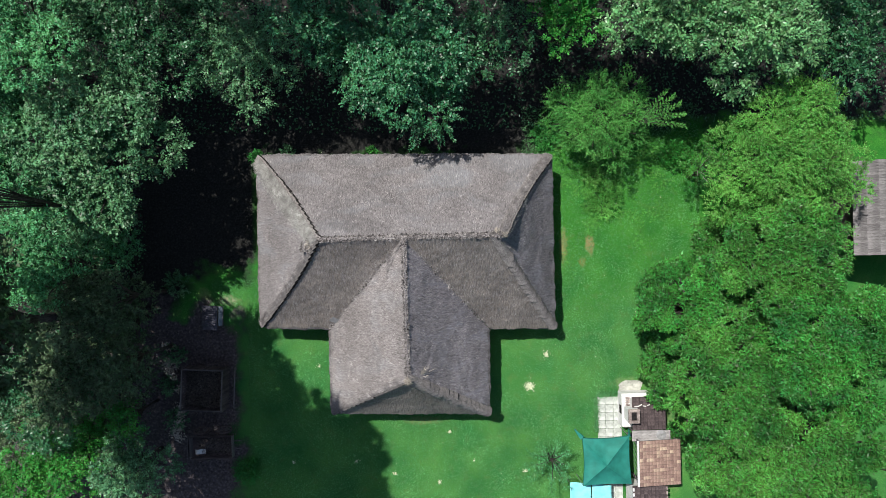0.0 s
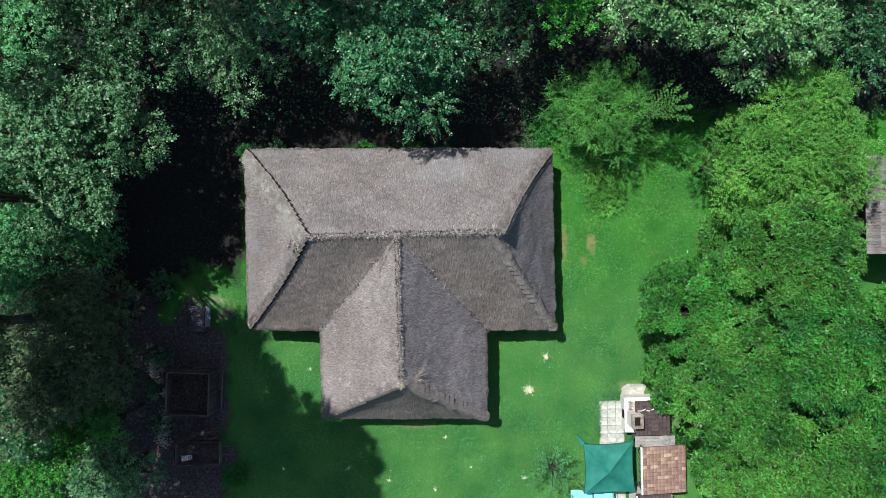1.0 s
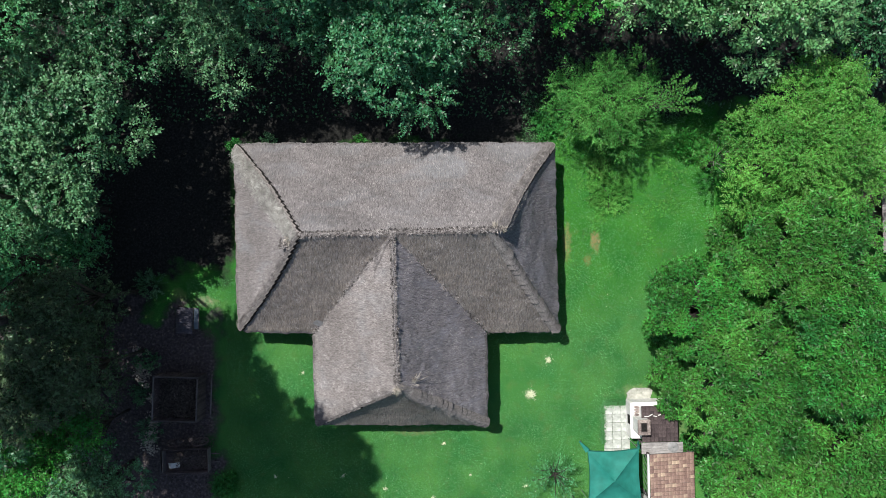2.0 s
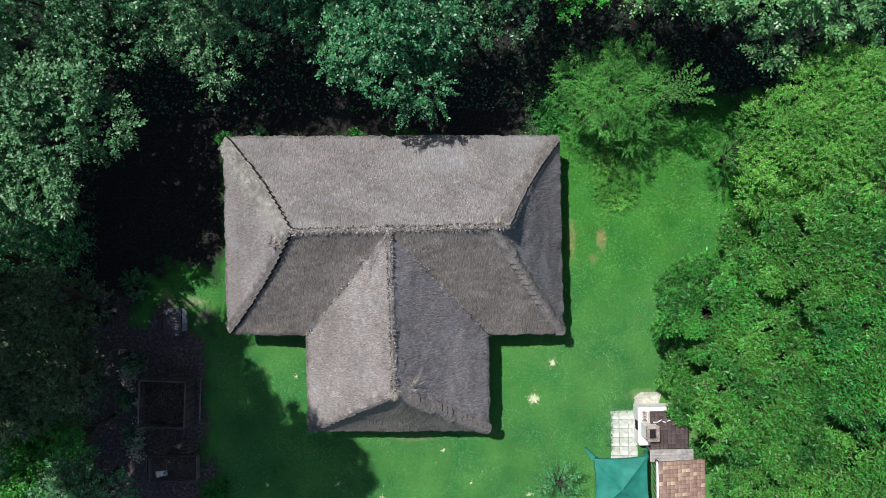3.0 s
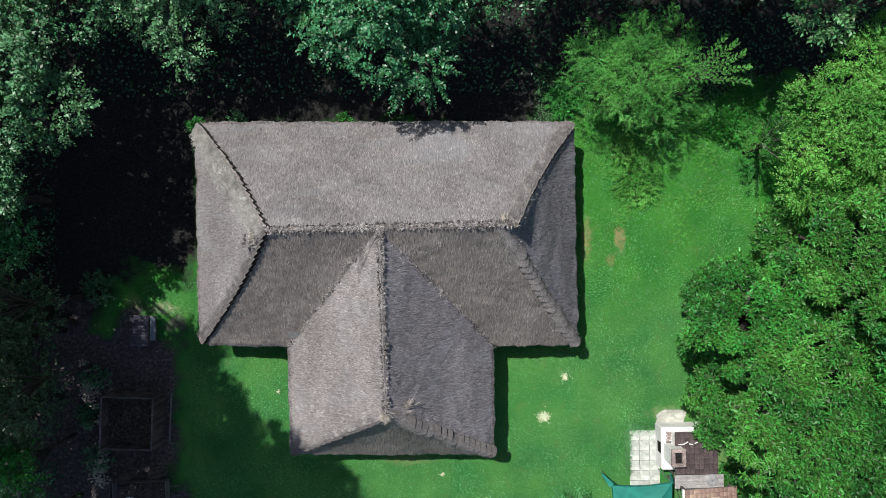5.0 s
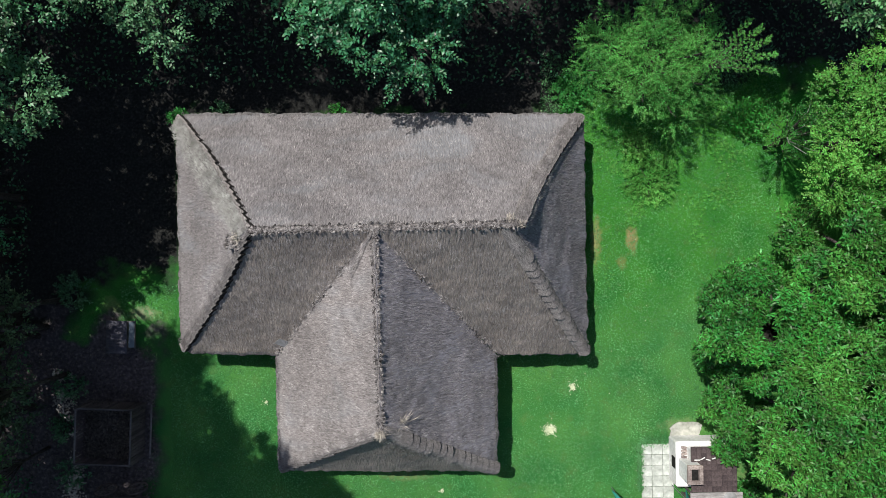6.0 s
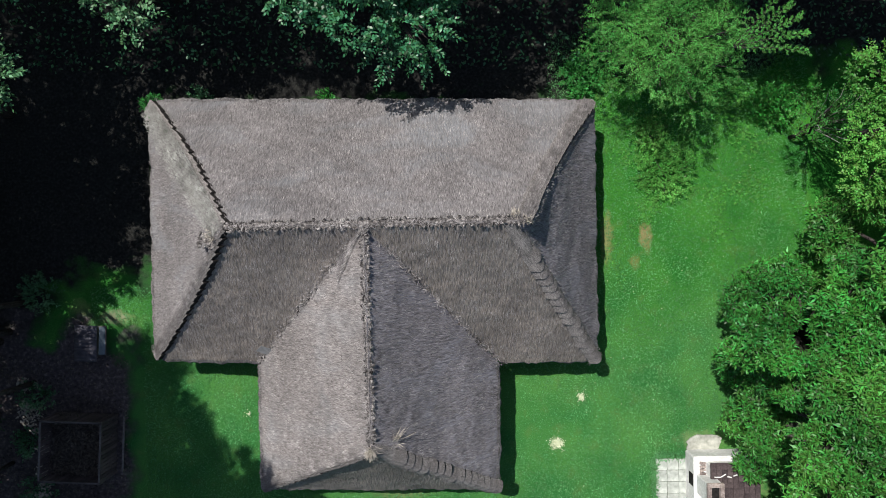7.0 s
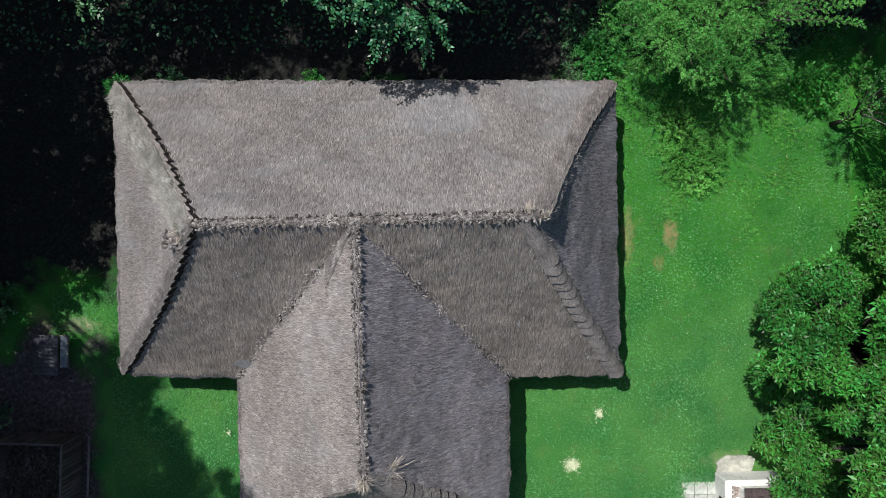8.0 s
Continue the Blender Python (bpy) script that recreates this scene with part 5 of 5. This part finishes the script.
tree(-20.5, -4.8, 3.6, 2.4, "dark undergrowth tree at the yard edge", LEAF_DULL, .15, .6, 44, 13, .8, 9, .45, 66, stems=2)
tree(-20.8, -6.4, 7.0, 3.2, TALL, LEAF_DARK, .16, .6, 40, 16, .7, 9, .5, 39)
tree(-18.2, -3.4, 4.2, 2.2, "dark undergrowth tree at the yard edge", LEAF_DULL, .15, .6, 40, 12, .8, 9, .45, 32, stems=2)
tree(-18.6, -6.9, 4.0, 2.3, "dark undergrowth tree at the yard edge", LEAF_DULL, .15, .6, 40, 12, .8, 9, .45, 30, stems=2)
tree(-21.2, -10.8, 4.4, 2.5, "young bright green tree", LEAF_FRESH, .15, .55, 50, 12, .75, 9, .45, 34)
tree(-17.8, -11.8, 4.4, 2.5, "young tree with grey-green leaves", LEAF_SILVER, .17, .55, 44, 12, .75, 9, .45, 35)
tree(-23.8, -12.6, 4.6, 2.6, "young bright green tree", LEAF_FRESH, .15, .55, 50, 12, .75, 9, .45, 36)
tree(-18.0, -8.8, 4.6, 1.4, "slim young bright green tree", LEAF_FRESH, .16, .55, 50, 8, .85, 9, .45, 37)
sapling = tree(6.2, -12.6, 1.3, 1.1, "small sparse sapling on the lawn", LEAF_TEAL, .13, .5, 14, 7, .75, 9, .4, 38, name="sapling", category="sapling", gap=.3, lobe=(.16, .28))
for k in range(11):
    a = 2.39996 * k + .4
    q = 1.0 + .75 * ((k * 7) % 5) / 4
    feather_branch(sapling, (.05, .05, .8 + .08 * k), (q * math.cos(a), q * math.sin(a), 1.2 + .1 * k), rng, .34, .12, LEAF_TEAL, 7)
for x, y, z, r, mat, sd in ((-21.6, 8.0, 9.4, 2.8, LEAF_TEAL, 81), (-24.4, 9.6, 9.0, 2.8, LEAF_TEAL, 82), (-18.4, 12.6, 8.4, 2.4, LEAF_SILVER, 83), (-23.6, 13.4, 9.5, 3.0, LEAF_TEAL, 84), (-23.2, .4, 8.6, 2.4, LEAF_TEAL, 85)):
    tree(x, y, z, r, BROAD, mat, .13, .6, 56, 16, .75, 9, .45, sd)
for x, y, z, r, sd in ((-17.3, -2.0, 8.3, 1.9, 86), (-17.0, -5.4, 8.0, 1.7, 87), (-18.6, -3.6, 8.6, 2.1, 88), (-19.3, -6.2, 8.2, 2.2, 89)):
    tree(x, y, z, r, "shaded tree with dull olive leaves over the yard", LEAF_DULL, .15, .6, 40, 14, .8, 9, .45, sd, gap=.2)
# unseen tall trees behind the first ones, added to shade the gaps between them
high = tree(-14.5, 18.5, 16.0, 4.6, "unseen tall dark forest tree shading the first row", LEAF_DARK, .2, .6, 26, 16, .7, 9, .5, 40, low=-.1, group="forest trees")
for i, (x, y) in enumerate(((-23.5, 19.5), (-10.3, 17.5), (-6.2, 19.0), (1.8, 18.6), (9.5, 19.0), (17.5, 19.0), (25.5, 16.5))):
    copy_thing(high, pose(x, y, 0, 0, 0, 47 * i))

# ---- low plants ----
def bush(x, y, r, h, label, mat, leaf=.12, n=260, seed=0, ratio=.5, name="bush"):
    rng = np.random.default_rng(seed)
    b = thing(name, (x, y, 0), label, "bush", "low bushes")
    d = unit(rng.normal(0, 1, (n, 3)))
    d[:, 2] = np.abs(d[:, 2])
    at = d * rng.uniform(.3, 1, (n, 1)) * np.array([r, r, h])
    part_mesh("foliage", polys("foliage", shoots(at, d + np.array([0, 0, .4]), .3, 7, leaf, ratio, rng), 4), mat, b)
    for k in range(4):
        a = rng.uniform(0, 6.28)
        part("stem", tube([(0, 0, -.05), (.4 * r * math.cos(a), .4 * r * math.sin(a), .4 * h), (.7 * r * math.cos(a), .7 * r * math.sin(a), .8 * h)], [.02, .015, .006], 5), BARK, b)
    return b


bush(9.9, 3.0, 1.25, .45, "leafy green bush on the lawn", CLOVER, .11, 380, 41)
bush(9.3, 4.6, .7, .7, "pale flowering bush under the fruit tree", LEAF_LIME, .1, 240, 53)
bush(14.5, 5.9, 1.0, 0.9, "fern-like bright green bush at the lawn edge", LEAF_FRESH, .16, 420, 42, .35)
bush(6.5, 7.2, .9, .6, "bright weeds beside the house", WEED, .14, 260, 43)
bush(7.6, 8.6, 1.0, 1.0, "bright weeds beside the house", WEED, .16, 300, 44)
bush(-11.35, 6.1, .4, 1.7, "tall nettles at the house corner", WEED, .11, 130, 45)
bush(-4.3, 6.3, .28, 1.5, "tall nettles behind the house", LEAF_FRESH, .1, 60, 46)
bush(-9.5, 6.4, .4, 1.6, "tall nettles behind the house", LEAF_SILVER, .11, 70, 47)
bush(-16.8, -5.9, .7, .4, "pale low weeds on bare earth", LEAF_SILVER, .12, 90, 48)
bush(-17.2, -7.9, .6, .4, "pale low weeds on bare earth", LEAF_SILVER, .12, 90, 49)
bush(-16.8, -10.0, .7, .4, "pale low weeds on bare earth", LEAF_SILVER, .12, 90, 50)
bush(-12.4, -13.2, .8, .6, "green weeds beside the cart", WEED, .14, 200, 51)
bush(-16.6, -1.6, .8, .5, "pale weeds at the yard edge", LEAF_SILVER, .12, 120, 52)


# flower clumps on the lawn
def flowers():
    for i, (x, y, r, n) in enumerate(((5.15, -8.37, .28, 640), (6.22, -6.42, .22, 220), (-.57, -14.2, .16, 50), (.13, -11.1, .14, 40), (4.79, -13.6, .2, 60), (-7.9, -6.87, .14, 40), (-3.3, -13.6, .15, 40), (-9.6, -12.8, .15, 30), (-5.7, -12.8, .16, 36), (1.6, -12.9, .1, 20))):
        rng = np.random.default_rng(60 + i)
        f = thing("flower_clump", (x, y, 0), "clump of tiny pale flowers in the lawn", "flowers", "flower clumps")
        a, q = rng.uniform(0, 6.28, n), r * np.abs(rng.normal(0, .46, n)) * (1 + .35 * np.sin(3 * rng.uniform(0, 6.28, n)))
        at = np.stack([q * np.cos(a), q * np.sin(a), rng.uniform(.06, .12, n)], 1)
        tagged(part_mesh("petals", polys("petals", leaves(at, rng.normal(0, 1, (n, 3)) * np.array([1, 1, .2]), np.array([0, 0, 1.0]) + rng.normal(0, .3, (n, 3)), rng.uniform(.035, .065, n), rng.uniform(.025, .05, n), rng), 4), FLOWER, f), kind="stuff")
        tagged(part_mesh("stalks", polys("stalks", leaves(at * np.array([1, 1, 0]), np.array([0, 0, 1.0]) + rng.normal(0, .1, (n, 3)), rng.normal(0, 1, (n, 3)), np.full(n, .1), np.full(n, .01), rng), 4), GRASS, f), kind="stuff")


flowers()


# grass blades over the sunlit lawn
def lawn():
    rng = np.random.default_rng(70)
    n = 260000
    x, y = rng.uniform(-14.5, 16, n), rng.uniform(-16.5, 9, n)
    house = (x > -10.6) & (x < 6.1) & (y > -3.9) & (y < 5.4) | (x > -6.4) & (x < 2.1) & (y > -8.9) & (y < 0)
    # no blades on paving, earth, or the strips painted as shade
    hard = (x > 9.25) & (y < -9.1) | (x > 10.6) & (y < -8.0) | (x < -12.3) & (y < -3.0) | (y > 5.3) & (x < 5) | (x < -11.2) & (y > -1.4)
    k = ~(house | hard)
    x, y = x[k], y[k]
    m = len(x)
    at = np.stack([x, y, np.full(m, -0.02)], 1)
    way = np.array([0, 0, .3]) + rng.normal(0, .6, (m, 3)) * np.array([1, 1, .2])
    tagged(part_mesh("grass", polys("grass", leaves(at, way, rng.normal(0, .5, (m, 3)) + np.array([0, 0, 1.0]), rng.uniform(.05, .14, m), rng.uniform(.012, .03, m), rng), 4), GRASS), "short mown lawn grass", "grass", kind="stuff")
    m = 260
    at = np.stack([rng.uniform(-9, 14, m), rng.uniform(-16, 7, m), rng.uniform(.06, .1, m)], 1)
    at = at[~((at[:, 0] > -10.6) & (at[:, 0] < 6.3) & (at[:, 1] > -9.2) & (at[:, 1] < 6)) & ~((at[:, 0] > 9.2) & (at[:, 1] < -8))]
    m = len(at)
    tagged(part_mesh("daisies", polys("daisies", leaves(at, rng.normal(0, 1, (m, 3)) * np.array([1, 1, .1]), np.array([0, 0, 1.0]) + rng.normal(0, .2, (m, 3)), rng.uniform(.03, .055, m), rng.uniform(.03, .05, m), rng), 4), FLOWER), "scattered tiny white lawn flowers", "flowers", kind="stuff")


lawn()


# fallen leaves on the shaded earth
def litter():
    rng = np.random.default_rng(80)
    m = 9000
    at = np.stack([rng.uniform(-24, -13.0, m), rng.uniform(-15, -4.2, m), rng.uniform(0, .03, m)], 1)
    tagged(part_mesh("leaf_litter", polys("leaf_litter", leaves(at, rng.normal(0, 1, (m, 3)) * np.array([1, 1, .15]), np.array([0, 0, 1.0]) + rng.normal(0, .3, (m, 3)), rng.uniform(.05, .14, m), rng.uniform(.03, .07, m), rng), 4), DEBRIS), "brown fallen leaves on bare earth", "leaves", kind="stuff")
    # sun flecks west of the crib, drawn as straw-pale leaves
    m = 900
    y = rng.uniform(-11.3, -5.2, m)
    x = -16.75 + .35 * np.sin(y * 1.3) + .12 * (y + 8) * -1 + rng.normal(0, .22, m)
    k = np.array([noise.noise(Vector((p * 1.6, q * 1.6, 7))) for p, q in zip(x, y)]) > -.05
    at = np.stack([x[k], y[k], rng.uniform(.02, .3, k.sum())], 1)
    m = len(at)
    tagged(part_mesh("pale_weeds", polys("pale_weeds", leaves(at, rng.normal(0, 1, (m, 3)) * np.array([1, 1, .3]), np.array([0, 0, 1.0]) + rng.normal(0, .3, (m, 3)), rng.uniform(.1, .2, m), rng.uniform(.06, .12, m), rng), 4), PALE_STRAW), "pale leaves as sun flecks along the edge of the earth yard", "weeds", kind="stuff")


litter()


# ivy and saplings on the floor of the wood, and coarse clover in the damp corner of the lawn
def undergrowth():
    rng = np.random.default_rng(90)
    m = 34000
    at = np.stack([rng.uniform(-32, 30, m), rng.uniform(7.6, 24, m), rng.uniform(0, 1, m) ** 2 * 1.3], 1)
    side = np.arange(m) % 3 == 0
    at[side, 0] = rng.uniform(-32, -18.5, side.sum())
    at[side, 1] = rng.uniform(-16, 24, side.sum())
    tagged(part_mesh("undergrowth", polys("undergrowth", leaves(at, rng.normal(0, 1, (m, 3)) * np.array([1, 1, .3]), np.array([0, 0, 1.0]) + rng.normal(0, .4, (m, 3)), rng.uniform(.1, .24, m), rng.uniform(.07, .15, m), rng), 4), LEAF_DARK), "dark ivy and seedlings on the floor of the wood", "undergrowth", kind="stuff")
    m = 5200
    x, y = rng.uniform(6.9, 15.5, m), rng.uniform(-2.5, 8.5, m)
    thick = np.array([noise.noise(Vector((a * .7, b * .7, 2))) for a, b in zip(x, y)])
    k = thick + .09 * (y - 3) + rng.normal(0, .12, m) > .12
    at = np.stack([x[k], y[k], np.full(k.sum(), .01)], 1)
    way = rng.normal(0, 1, at.shape) * np.array([1, 1, .2]) + np.array([0, 0, .5])
    tagged(part_mesh("clover", polys("clover", shoots(at, way, .14, 6, .075, .6, rng), 4), CLOVER), "coarse clover and weeds in the lawn", "weeds", kind="stuff")
    m = 900
    along = rng.uniform(0, 1, m)
    edge = np.where(np.arange(m) % 3 == 0, 0, 1)
    at = np.where(edge[:, None] == 1, np.stack([9.28 + rng.normal(0, .07, m), -9.1 - 2.2 * along, 0 * along + .02], 1), np.stack([9.3 + 1.5 * along, -9.02 + rng.normal(0, .09, m), 0 * along + .02], 1))
    tagged(part_mesh("edge_grass", polys("edge_grass", shoots(at, rng.normal(0, .6, (m, 3)) + np.array([0, 0, .8]), .12, 5, .09, .25, rng), 4), GRASS), "long dry grass along the paving edge", "grass", kind="stuff")


undergrowth()
